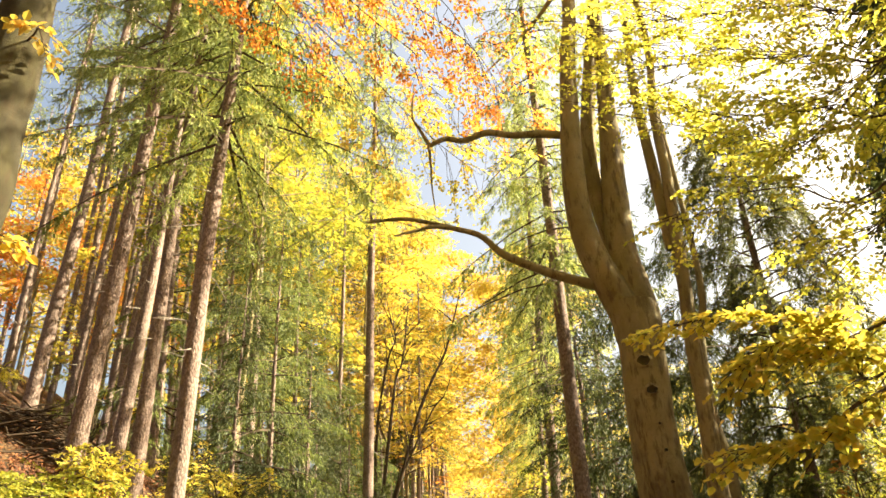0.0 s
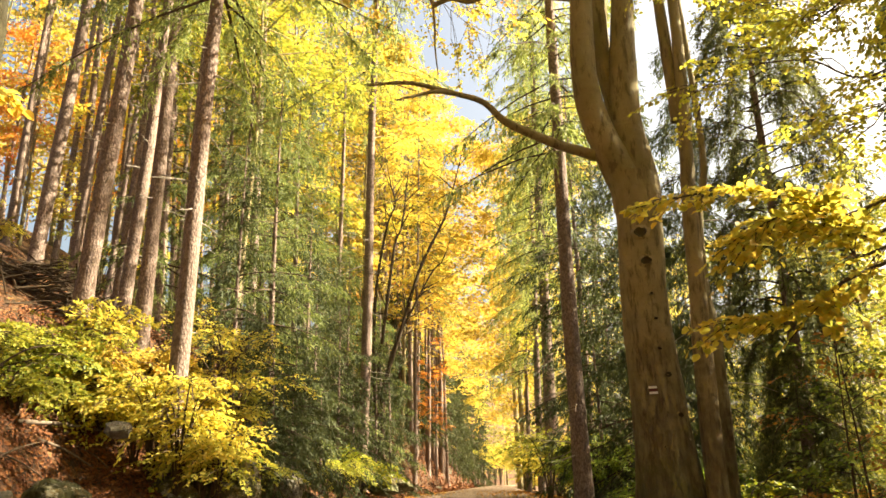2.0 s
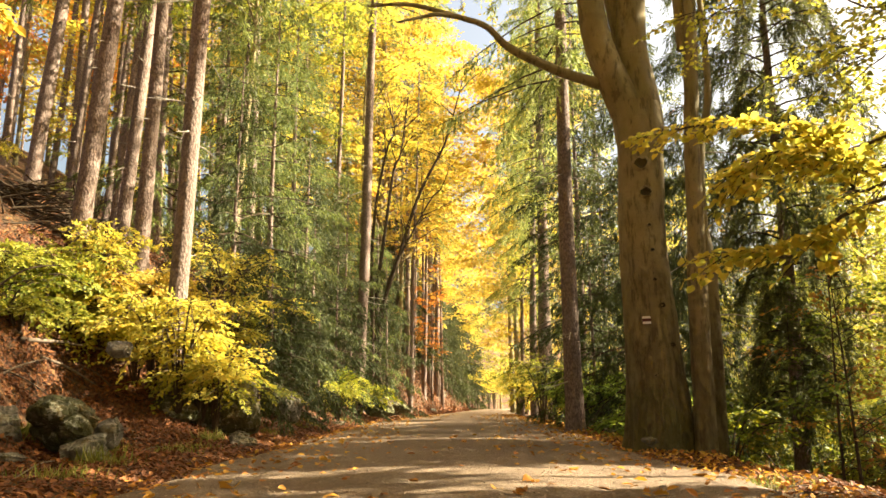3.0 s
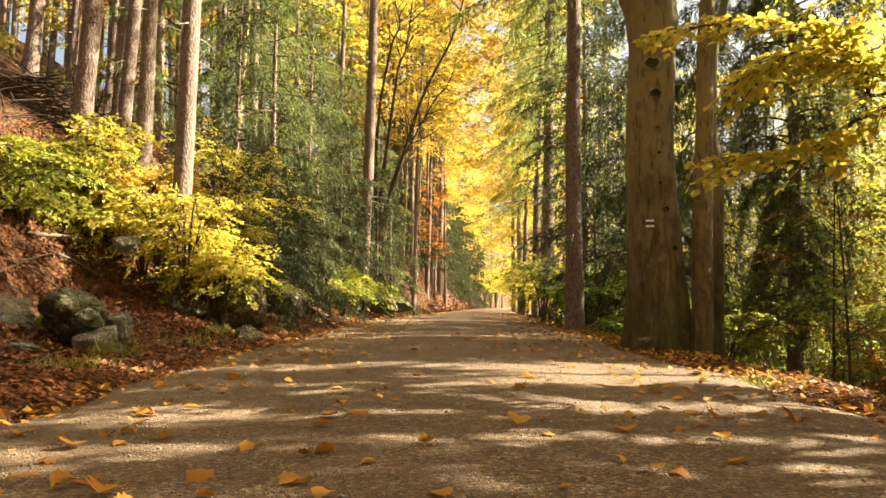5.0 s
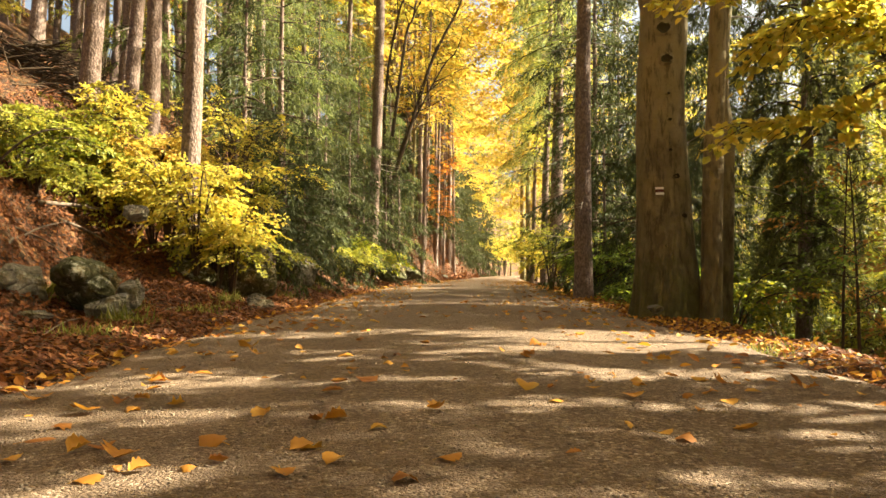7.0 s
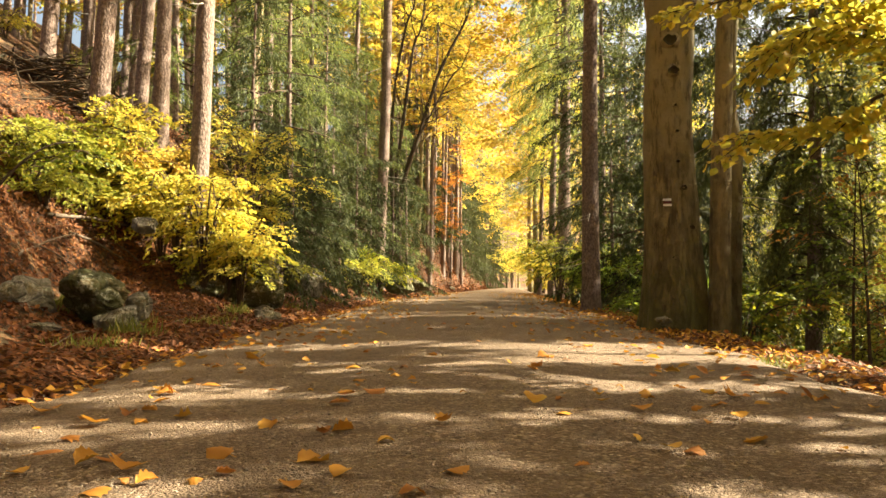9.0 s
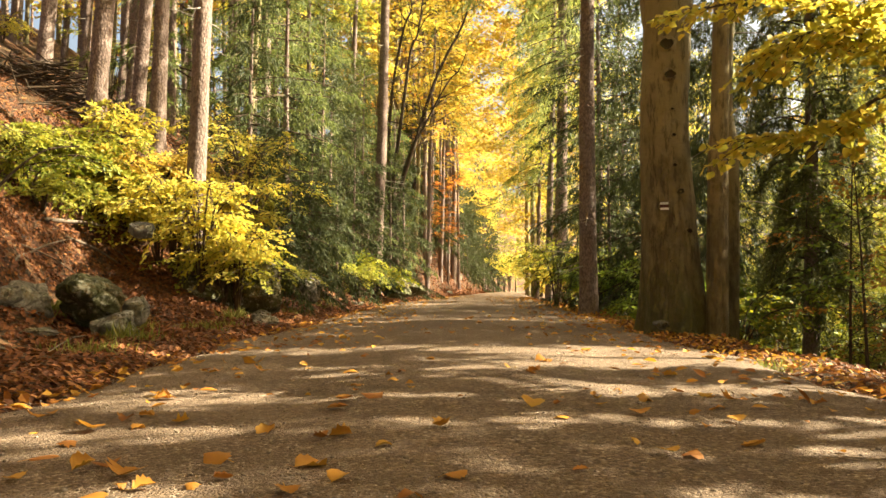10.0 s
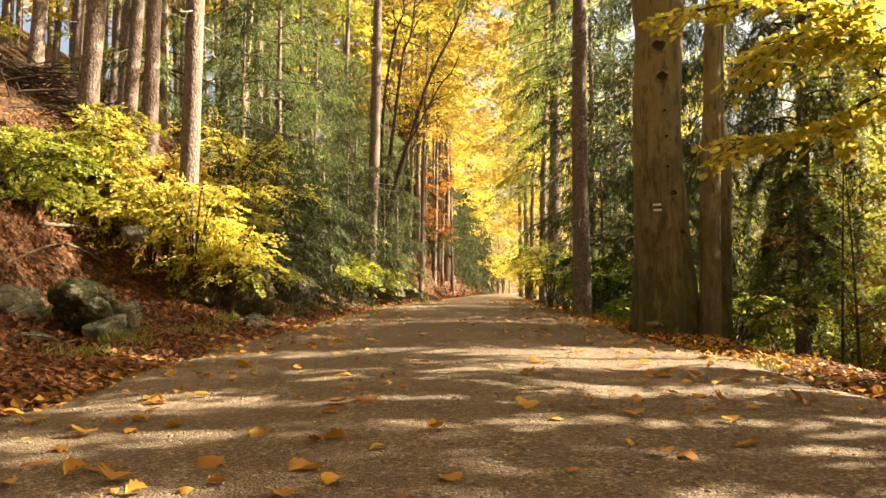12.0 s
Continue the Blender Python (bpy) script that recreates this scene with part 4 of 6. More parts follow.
FAR = [(3, -14.5, 41, 1.0), (0, -18.5, 50, 1.2), (3, -11.6, 33, 0.9), (4, 17.5, 31.5, 1.5), (4, 21, 36, 1.7), (4, 25, 41, 1.9), (4, 14.5, 28, 1.4), (4, 27, 47, 2.0), (4, 11.8, 26.5, 1.3), (2, -1.2, 41.5, 0.4), (2, -0.6, 48, 0.42), (4, 10.3, 140, 2.0), (4, 13.0, 146, 2.0), (4, 9.6, 132, 0.9), (4, 11.4, 134, 0.8), (3, -1.4, 41, 1.05), (3, 5.6, 37, 0.95), (3, -2.4, 33.5, 0.9), (3, 5.4, 52, 1.15),
       (1, -16, 25, 0.8), (0, -19, 22, 0.8), (1, -22, 28, 0.9), (0, -15, 31, 0.9), (2, -13.5, 23.5, 0.7), (0, -27, 34, 1.0), (1, -20, 37, 1.0), (0, -9.5, 20.8, 0.5), (0, -11.5, 26.5, 0.7), (0, -33, 46, 1.2), (1, -17, 18, 0.6),
       (0, -4, 60, 1.1), (1, -1, 66, 1.0), (0, 0.4, 75, 1.1), (0, -6, 72, 1.2), (1, 2.6, 86, 1.2), (0, 3.6, 97, 1.3), (1, 0, 95, 1.3), (0, -3, 82, 1.2), (0, 3.5, 118, 1.5), (1, 13.5, 104, 1.4), (0, 13, 70, 1.2), (1, 16, 84, 1.3), (0, -11, 58, 1.2), (3, -1.5, 62, 0.8), (0, 2, 105, 1.4), (4, 10.5, 62, 1.5), (3, -3.0, 51, 0.8), (0, 20, 110, 1.6), (1, -10, 100, 1.6),
       (3, -3.4, 38, 1.0), (3, 4.8, 43, 1.0), (3, -9.5, 29, 0.95), (3, -1.2, 47, 1.1), (4, 9.5, 25, 0.6), (4, 12.5, 31, 0.8), (3, -12, 44, 1.05), (4, 18, 27, 0.8), (4, 22, 32, 1.1), (4, 24, 24, 1.1), (4, 15, 17.5, 0.7), (4, 19, 19, 0.9), (0, 26, 28, 1.2), (0, 30, 38, 1.3), (1, 13, 48, 1.3), (0, 20, 58, 1.4), (1, 27, 50, 1.4),
       (0, -13, 38, 1.1), (1, -18, 34, 1.0), (0, -22, 44, 1.2), (1, -5, 52, 1.1), (1, -1.5, 56, 1.2), (0, 1, 70, 1.3), (3, 8, 58, 0.8), (4, 8, 40, 1.4), (4, 9, 30, 0.9),
       (4, 12, 24, 0.9), (4, 13, 36, 1.1), (4, 16, 30, 1.0), (4, 18, 22, 0.9), (1, 20, 44, 1.2), (3, 8.8, 75, 0.9), (2, -11, 27, 0.9), (1, -26, 52, 1.2), (0, -30, 40, 1.1), (2, -24, 30, 1.0), (0, -7, 24.5, 0.75), (1, 1.2, 84, 1.4), (0, 12, 90, 1.4), (1, -8, 84, 1.3), (0, -16, 66, 1.3)]
rng = np.random.default_rng(9)
for k, x, y, s in FAR:
    copy_thing(far[k], Matrix.Translation((x, y, gz(x, y) - 0.1)) @ pose(0, 0, 0, 0, 0, rng.uniform(0, 360)) @ Matrix.Scale(s, 4))

# shrubs of the bank
for x, y, h, sp, mat, sd, lab in [(-3.95, 10.2, 0.8, 0.55, YELLOW, 101, "bright yellow leafy shrub on the bank"), (-3.0, 9.9, 0.9, 0.42, YELLOW, 102, "yellow leafy shrub round the spruce foot"), 
                                  (-3.2, 9.7, 1.55, 0.42, YELLOW, 131, "bright yellow leafy shrub on the bank"), (-2.8, 9.95, 1.2, 0.36, YELLOW, 132, "bright yellow leafy shrub on the bank"), (-3.6, 9.85, 1.35, 0.45, YELLOW, 133, "bright yellow leafy shrub on the bank"), 
                                  (-3.0, 10.4, 0.8, 0.7, LIME, 105, "yellow-green shrub hanging over mossy rock"), (-3.4, 12.6, 1.7, 1.0, YELLOW, 106, "greenish yellow shrub beside the dark spruces"),
                                  (-3.8, 13.6, 1.8, 1.0, YELLOW, 107, "yellow shrub beside the dark spruces"), (-5.0, 11.2, 0.7, 0.4, YELLOW, 108, "small yellow shrub between spruce trunks"),
                                  (-4.3, 11.6, 0.6, 0.4, GOLD, 110, "small golden shrub between spruce trunks"), (-2.1, 17.0, 0.9, 0.6, LIME, 111, "pale green shrub at the road edge"), (3.0, 15.8, 0.9, 0.6, HERB, 112, "green undergrowth between trunks"),
                                  (3.4, 11.8, 0.6, 0.5, HERB, 113, "green undergrowth beside the big beech"), (2.6, 18.2, 1.6, 0.8, LIME, 114, "yellow-green sapling at the road edge"), (6.4, 10.5, 1.6, 1.0, LIME, 115, "yellow-green sapling below the road"),
                                  (6.0, 8.8, 1.5, 0.8, AMBER, 116, "golden sapling below the road"), (5.6, 9.6, 0.6, 0.8, HERB, 117, "green undergrowth below the road"), (7.4, 12.5, 2.2, 1.2, AMBER, 118, "golden sapling below the road"), (8.2, 11.0, 2.2, 1.2, LIME, 119, "green sapling by the stream")]:
    shrub("leafy_shrub", (x, y, gz(x, y)), h, sp, sd, lab, mat)
for k, (at, h, sp, mat) in enumerate([((-5.12, 10.05, 1.82), 0.45, 0.6, LIME), ((-5.21, 9.14, 1.63), 0.45, 0.6, GREEN), ((-4.75, 10.51, 1.72), 0.55, 0.6, GOLD), ((-4.37, 10.96, 1.48), 0.55, 0.6, YELLOW), ((-5.11, 10.64, 2.30), 0.3, 0.6, LIME), ((-5.52, 9.80, 2.23), 0.25, 0.6, LIME), ((-4.55, 10.60, 1.49), 0.5, 0.55, YELLOW), ((-4.15, 11.36, 1.52), 0.6, 0.5, YELLOW),
                                      ((-3.50, 11.82, 1.07), 0.55, 0.5, YELLOW), ((-3.49, 13.48, 1.45), 0.7, 0.7, LIME), ((-3.74, 18.80, 1.97), 0.9, 0.7, LIME), ((-3.24, 11.53, 0.71), 0.35, 0.45, LIME), ((-4.90, 10.23, 1.69), 0.5, 0.6, LIME), ((-4.38, 11.51, 1.92), 0.6, 0.6, GOLD), ((-3.73, 11.70, 1.24), 0.7, 0.6, YELLOW), ((-4.99, 9.13, 1.39), 0.35, 0.5, LIME), ((-4.84, 9.97, 1.39), 0.4, 0.5, LIME), ((-4.53, 10.30, 1.27), 0.35, 0.45, YELLOW), ((-5.44, 9.41, 2.02), 0.35, 0.6, LIME), ((-5.31, 10.11, 2.13), 0.4, 0.6, LIME), ((-4.00, 11.43, 1.39), 0.6, 0.5, YELLOW)]):
    shrub("leafy_shrub", at, h, sp, 700 + k, ("yellow leafy shrub on the brown bank" if mat in (YELLOW, GOLD) else "yellow-green leafy shrub on the brown bank"), mat, leaf=0.06, each=6, stems=9)
for k, (x, y, h, sp, mat) in enumerate([(3.9, 12.8, 1.1, 0.8, HERB), (4.4, 14.0, 1.6, 1.1, HERB), (3.6, 16.5, 1.3, 0.9, HERB), (3.8, 19.0, 1.6, 1.2, GREEN), (6.6, 9.4, 1.2, 1.0, AMBER), (7.2, 11.2, 1.4, 1.2, AMBER), (8.6, 13.5, 2.0, 1.4, LIME), (6.2, 13.4, 1.2, 1.2, GREEN), (7.6, 9.0, 1.6, 1.2, AMBER),
                                        (9.8, 15.0, 3.2, 1.8, YELLOW), (4.4, 11.6, 1.2, 1.0, GREEN), (3.4, 22.0, 1.6, 1.1, YELLOW), (3.9, 27.0, 1.8, 1.2, GREEN), (4.6, 32.0, 2.2, 1.4, YELLOW), (-2.0, 20.2, 0.8, 0.6, GREEN), (-2.3, 17.8, 1.0, 0.7, GREEN), (11.5, 17.5, 3.4, 2.0, GREEN)]):
    shrub("leafy_shrub", (x, y, gz(x, y)), h, sp, 750 + k, ("green undergrowth shrub below the road" if mat in (GREEN, LIME, HERB) else "golden undergrowth shrub below the road"), mat, leaf=0.06 + 0.002 * y, stems=10, each=8, per=26)


for k, (x, y, h, mat) in enumerate([(4.5, 8.3, 2.8, HERB), (5.0, 9.3, 3.8, AMBER), (5.8, 9.0, 3.4, AMBER), (5.2, 7.4, 2.2, AMBER), (6.6, 8.4, 4.2, AMBER), (7.2, 9.8, 4.6, LIME)]):
    broadleaf("beech_sapling", (x, y, gz(x, y)), (0.02 * (k % 3 - 1), 0.02), 0.045, h, 0.9, 400 + k, "thin young tree with sparse leaves below the road", mat, "saplings", limbs=10, reach=0.8, leaf=0.07, per=20, sprays_per=3, bark=TWIG, spray_len=0.45)
for x, y, h, sd in [(-2.2, 41.0, 8.0, 81), (-1.4, 49.0, 7.0, 82), (0.4, 63.0, 8.0, 83), (-2.6, 45.0, 9.0, 84), (1.2, 66.0, 8.0, 85), (2.4, 82.0, 10.0, 87), (1.7, 71.0, 9.0, 88), (3.7, 96.0, 11.0, 89), (4.1, 90.0, 16.0, 90), (4.9, 102.0, 18.0, 91), (3.0, 84.0, 14.0, 92), (5.5, 106.0, 17.0, 93), (6.3, 112.0, 18.0, 94), (7.2, 121.0, 19.0, 95), (2.0, 76.0, 9.0, 86)]:
    spruce("young_spruce", (x, y, gz(x, y)), (0.0, 0), 0.04 + h * 0.014, h, 0.3, sd, "young dark green spruce on the far roadside bank", "young spruces", boughs=26, uneven=0.4, hang=1.0, reach=2.3, dead=0, per=44, sides=7, size=(0.34, 0.08), mat=NEEDLE_SHADED)
slope = [shrub("leafy_shrub", (14.0, 24.0, gz(14.0, 24.0)), 2.2, 1.5, 870, "yellow-green undergrowth on the slope beyond the stream", LIME, leaf=0.13, stems=6, each=16, per=24, group="undergrowth beyond the stream"),
         shrub("leafy_shrub", (16.5, 28.0, gz(16.5, 28.0)), 1.6, 1.6, 871, "green undergrowth on the slope beyond the stream", HERB, leaf=0.13, stems=6, each=16, per=24, group="undergrowth beyond the stream"),
         shrub("leafy_shrub", (8.4, 16.0, gz(8.4, 16.0)), 2.6, 1.5, 873, "dim green undergrowth on the slope below the road", GREEN, leaf=0.10, stems=6, each=20, per=26, group="undergrowth beyond the stream"),
         shrub("leafy_shrub", (15.0, 31.0, gz(15.0, 31.0)), 1.4, 1.2, 872, "rusty brown undergrowth on the slope beyond the stream", AMBER, leaf=0.12, stems=6, each=10, per=20, group="undergrowth beyond the stream")]
rng = np.random.default_rng(23)
for x, y, k in [(5.8, 15.2, 0.8), (7.4, 14.6, 0.8), (6.6, 16.4, 1.0), (9.2, 17.6, 1.1), (7.9, 17.8, 1.1), (10.4, 18.6, 1.1), (9.0, 20.5, 1.3), (11.4, 20.2, 1.2), (7.2, 19.0, 1.0), (8.1, 14.2, 0.7)]:
    copy_thing(slope[2], Matrix.Translation((x, y, gz(x, y) - 0.05)) @ pose(0, 0, 0, 0, 0, rng.uniform(0, 360)) @ Matrix.Scale(k, 4))
for k in range(46):
    y = rng.uniform(17, 46)
    x = y * rng.uniform(0.36, 0.62)
    copy_thing(slope[(0, 1, 1, 3, 0)[k % 5]], Matrix.Translation((x, y, gz(x, y) - 0.05)) @ pose(0, 0, 0, 0, 0, rng.uniform(0, 360)) @ Matrix.Scale(rng.uniform(0.7, 1.5), 4))
copies = [o for o in scene.objects if o.name.startswith("leafy_shrub") and o.parent is None]
rng = np.random.default_rng(17)
for x, y, sc in [(8.6, 78, 2.6), (9.6, 88, 3.2), (10.6, 97, 3.6), (8.0, 72, 2.2), (11.4, 104, 3.6), (9.4, 128, 4.2), (10.4, 130, 4.2), (5.6, 112, 3.4), (4.6, 106, 3.2), (6.8, 118, 3.6), (8.0, 122, 3.8)]:
    copy_thing(copies[2], Matrix.Translation((x, y, gz(x, y))) @ pose(0, 0, 0, 0, 0, 40 * y) @ Matrix.Scale(sc, 4))
for k in range(28):
    y = rng.uniform(26, 95) if k % 3 == 0 else rng.uniform(56, 95)
    x = float(road_x(y)) + (-rng.uniform(3.6, 9) if k % 3 else rng.uniform(3.0, 8))
    copy_thing(copies[(k * 5) % 16], Matrix.Translation((x, y, gz(x, y))) @ pose(0, 0, 0, 0, 0, rng.uniform(0, 360)) @ Matrix.Scale(rng.uniform(1.3, 2.4), 4))

for k, (x, y) in enumerate([(-10.2, 16.8), (-12.0, 18.5), (-9.0, 19.6), (-11.0, 22.5), (-13.5, 20.5)]):
    copy_thing(copies[(0, 2, 18, 19, 20, 24)[k % 6]], Matrix.Translation((x, y, gz(x, y))) @ pose(0, 0, 0, 0, 0, 50 * k) @ Matrix.Scale(0.8 + 0.1 * (k % 4), 4))

# ---- boughs over the road ----
near = thing("beech_tree", (4.5, 3.45, gz(4.5, 3.45)), "beech with boughs of bright yellow leaves over the road", "tree")
rng = np.random.default_rng(120)
part("trunk", [tube(trunk_line((0, 0, 0), (-0.02, 0.03), 11, rng), np.linspace(0.15, 0.04, 31), 12, BEECH_BARK, 0.03, rng, 0.4)], near)


def leaf_shape(seed, width=0.8, curl=0.2, lobed=False):
    """A single broad leaf 1 long: wavy toothed edge, folded midrib, curled blade and a stalk."""
    r = np.random.default_rng(seed)
    t = np.linspace(0, 1, 10)
    w = width * 0.62 * np.sin(np.pi * t ** 0.75) ** 0.8 * (1 + 0.10 * np.where(np.arange(10) % 2, 1, -1)) * r.uniform(0.92, 1.08, 10)
    if lobed:
        w = w * np.array([1, 0.8, 1.5, 0.75, 1.1, 1.45, 0.7, 0.75, 0.5, 1])
    w[0], w[-1] = 0.02, 0.0
    bend = curl * r.uniform(-0.8, 0.8) * (t - 0.5) ** 2 * 2 + 0.05 * curl * np.sin(7 * t + r.uniform(0, 6))
    roll = curl * r.uniform(0.2, 1.6, 2)
    side = []
    for k, sg in enumerate((1, -1)):
        half_w = w * 0.55
        side.append(np.stack([t, sg * half_w, bend + half_w * (0.25 + 0.6 * roll[k])], -1))
        side.append(np.stack([t + 0.03, sg * w * (1 - 0.12 * roll[k]), bend + w * (0.2 + roll[k] * r.uniform(0.6, 1.5, 10))], -1))
    v = np.concatenate([np.stack([t, 0 * t, bend], -1)] + side)
    k = np.arange(9)
    f = np.concatenate([np.stack([k, k + 1, k + 11, k + 10], -1), np.stack([k + 10, k + 11, k + 21, k + 20], -1), np.stack([k + 1, k, k + 30, k + 31], -1), np.stack([k + 31, k + 30, k + 40, k + 41], -1)])
    stem = np.array([[-0.28, 0.014, bend[0] + 0.06], [-0.28, -0.014, bend[0] + 0.06], [0.02, -0.014, bend[0]], [0.02, 0.014, bend[0]]])
    return np.concatenate([v, stem]), np.concatenate([f, [[50, 51, 52, 53]]])


def leaf_meshes(mat, n, seed, curl):
    out = []
    for k in range(n):
        v, f = leaf_shape(seed + k, 0.72 + 0.08 * (k % 4), curl, n > 4 and k % 4 == 2)
        out.append(mesh_of("leaf", [(v, f, mat)]))
    return out


def bough(parent, pts, r0, seed, mat, leaf, count, spray, spread=0.5, per=26, start=0.2, droop=0.3, fan=0.0, singly=0, fine=True, wood=TWIG, broad=0.75):
    """A branch along the points with side twigs and leafy sprays; singly: how many leaves are parts of their own."""
    rng2 = np.random.default_rng(seed)
    o = np.array(parent.location)
    line = smooth_line(np.asarray(pts, float) - o, 24)
    extra, st, w_, ln = [], [], [], []
    for k in range(count):
        s = start + (1 - start) * (k + rng2.uniform(0, 1)) / count
        i = min(22, int(s * 23))
        d = unit(line[i + 1] - line[i])
        side = unit(np.cross(d, (0, 0, 1.0))) * (1 if k % 2 else -1)
        w = d * 0.7 + side * rng2.uniform(0.1, 1.0) + rng2.normal(0, 0.15, 3)
        p = line[i]
        if fan:
            e = p + (side * rng2.uniform(0.1, 1) + d * rng2.uniform(0.0, 0.7) + np.array([0, 0, rng2.normal(0, 0.3)])) * fan
            if k % 2 == 0:
                extra.append(tube(smooth_line([p, (p + e) / 2 + rng2.normal(0, 0.05, 3), e], 5), np.linspace(r0 * 0.35, 0.004, 5), 4, wood))
            p = e
        st.append(p)
        w_.append(w)
        ln.append(spray * rng2.uniform(0.6, 1.2))
    limb = part("branch", [merge([tube(line, np.linspace(r0, 0.004, 24), 6, wood)] + extra)], parent)
    lv, tw = sprays(rng2, st, w_, ln, leaf, mat, per, spread, droop, fine, wood, 6, broad)
    if not singly:
        part("foliage", [lv, merge(tw)], limb, smooth=False)
        return limb
    quads = np.asarray(lv[0]).reshape(-1, 6, 3)
    pick = rng2.permutation(len(quads))
    one, rest = quads[pick[:singly]], quads[pick[singly:]]
    tagged(part("twig_spray", [merge(tw)], limb), kind="stuff")
    shapes = leaf_meshes(mat, 4, seed * 10, 0.25)
    for k, q in enumerate(one):
        x = Vector(q[3] - q[0])
        size = x.length
        x.normalize()
        y = Vector(q[1] - q[5]).normalized()
        z = x.cross(y).normalized()
        ob = new("leaf", shapes[k % 4])
        ob.parent = limb
        y = z.cross(x)
        ob.matrix_basis = Matrix.Translation(q[0]) @ Matrix((x, y, z)).transposed().to_4x4() @ Matrix.Scale(size, 4)
    if len(rest):
        f = (np.arange(len(rest))[:, None, None] * 6 + np.array([[0, 1, 2, 3], [3, 4, 5, 0]])[None]).reshape(-1, 4)
        tagged(part("foliage", [(rest.reshape(-1, 3), f, mat)], limb, smooth=False), kind="stuff")
    return limb


for k, (at, sp) in enumerate([((18.36, 37.41, -2.19), 0.5), ((21.82, 41.85, -1.57), 0.6), ((17.37, 31.12, -1.97), 0.5), ((24.64, 45.87, -0.40), 0.8), ((23.72, 47.49, -0.79), 0.7), ((22.59, 39.35, -1.16), 0.6), ((28.45, 50.10, 1.02), 1.0), ((27.80, 53.14, 1.45), 1.1), ((21.39, 44.89, -1.73), 0.6), ((30.22, 51.75, 2.98), 1.3), ((27.49, 53.23, 3.45), 1.4), ((29.03, 52.33, 4.59), 1.6), ((23.08, 55.34, -1.00), 0.7), ((22.05, 55.77, 1.49), 1.0)]):
    shrub("herb_patch", at, 0.35 + 0.3 * sp, sp, 820 + k, "low green leafy plants on the stream bank", HERB, leaf=0.06 + 0.03 * sp, stems=9, each=7, per=22, group="green plants by the stream")

# drooping boughs close to the camera
bough(near, [(4.46, 3.52, 2.2), (2.32, 3.74, 1.50), (2.05, 3.78, 1.34), (1.78, 3.81, 1.27), (1.49, 3.82, 1.22)], 0.014, 121, YELLOW, 0.053, 38, 0.22, 0.2, 15, singly=200, droop=0.2, broad=0.85)
bough(near, [(4.44, 3.53, 2.7), (2.38, 3.82, 1.85), (2.11, 3.86, 1.84), (1.83, 3.78, 1.78), (1.61, 3.77, 1.66)], 0.014, 122, YELLOW, 0.054, 40, 0.26, 0.25, 14, singly=200, droop=0.3, broad=0.85)
bough(near, [(4.44, 3.53, 3.1), (2.47, 3.76, 1.73), (2.12, 3.86, 1.90), (1.69, 4.06, 2.05), (1.19, 4.24, 2.01)], 0.014, 123, YELLOW, 0.05, 46, 0.2, 0.3, 14, droop=0.2, broad=0.85)
bough(near, [(4.44, 3.53, 3.0), (2.51, 3.86, 1.67), (2.25, 3.90, 1.74), (2.06, 4.00, 1.80), (1.84, 4.11, 1.78)], 0.012, 124, YELLOW, 0.052, 44, 0.26, 0.3, 14, droop=0.4, broad=0.85)
# the canopy of yellow leaves above the road
for k, (pts, n, r0, fan) in enumerate([
        ([(4.4, 3.6, 4.6), (3.47, 4.90, 3.36), (3.16, 5.57, 3.79), (2.87, 6.16, 4.05), (2.48, 6.55, 3.97)], 26, 0.011, 0.3),
        ([(4.4, 3.6, 5.0), (3.49, 4.38, 3.76), (3.39, 5.19, 4.34), (3.13, 5.81, 4.73), (2.72, 6.45, 5.35)], 80, 0.012, 0.6),
        ([(4.4, 3.6, 5.4), (3.59, 4.30, 4.21), (3.38, 4.95, 4.70), (2.89, 5.93, 5.51), (2.13, 7.09, 6.37)], 110, 0.013, 0.7),
        ([(4.4, 3.6, 5.8), (3.68, 4.22, 4.59), (3.32, 5.00, 5.32), (2.85, 5.95, 6.14), (2.15, 6.87, 6.80)], 110, 0.013, 0.8),
        ([(4.4, 3.6, 6.4), (3.81, 4.11, 5.18), (3.46, 4.90, 5.99), (2.97, 5.90, 6.82)], 80, 0.013, 0.8),
        ([(4.4, 3.6, 4.2), (3.45, 4.41, 3.11), (3.59, 5.06, 3.20), (3.60, 5.77, 3.27), (3.53, 6.27, 3.29)], 40, 0.01, 0.4),
        ([(4.4, 3.6, 5.0), (3.63, 4.78, 4.35), (3.41, 5.65, 4.25), (3.35, 6.15, 4.67), (1.97, 7.75, 6.39)], 70, 0.011, 0.5)]):
    bough(near, pts, r0, 130 + k, CANOPY, 0.052, n, 0.40, 0.35, 34, 0.15, 0.25, fan)

# two boughs added above the view to keep sun off the leaning beech
bough(near, [(4.3, 3.72, 8.6), (4.0, 5.2, 9.4), (3.6, 6.4, 10.0), (3.0, 7.4, 10.2)], 0.03, 140, CANOPY, 0.07, 60, 0.6, 0.35, 26, 0.1, 0.25, 1.0)
bough(near, [(4.3, 3.72, 9.4), (4.4, 5.0, 10.6), (4.3, 6.0, 11.6), (4.0, 6.8, 12.2)], 0.03, 141, CANOPY, 0.07, 50, 0.6, 0.35, 26, 0.1, 0.25, 1.0)

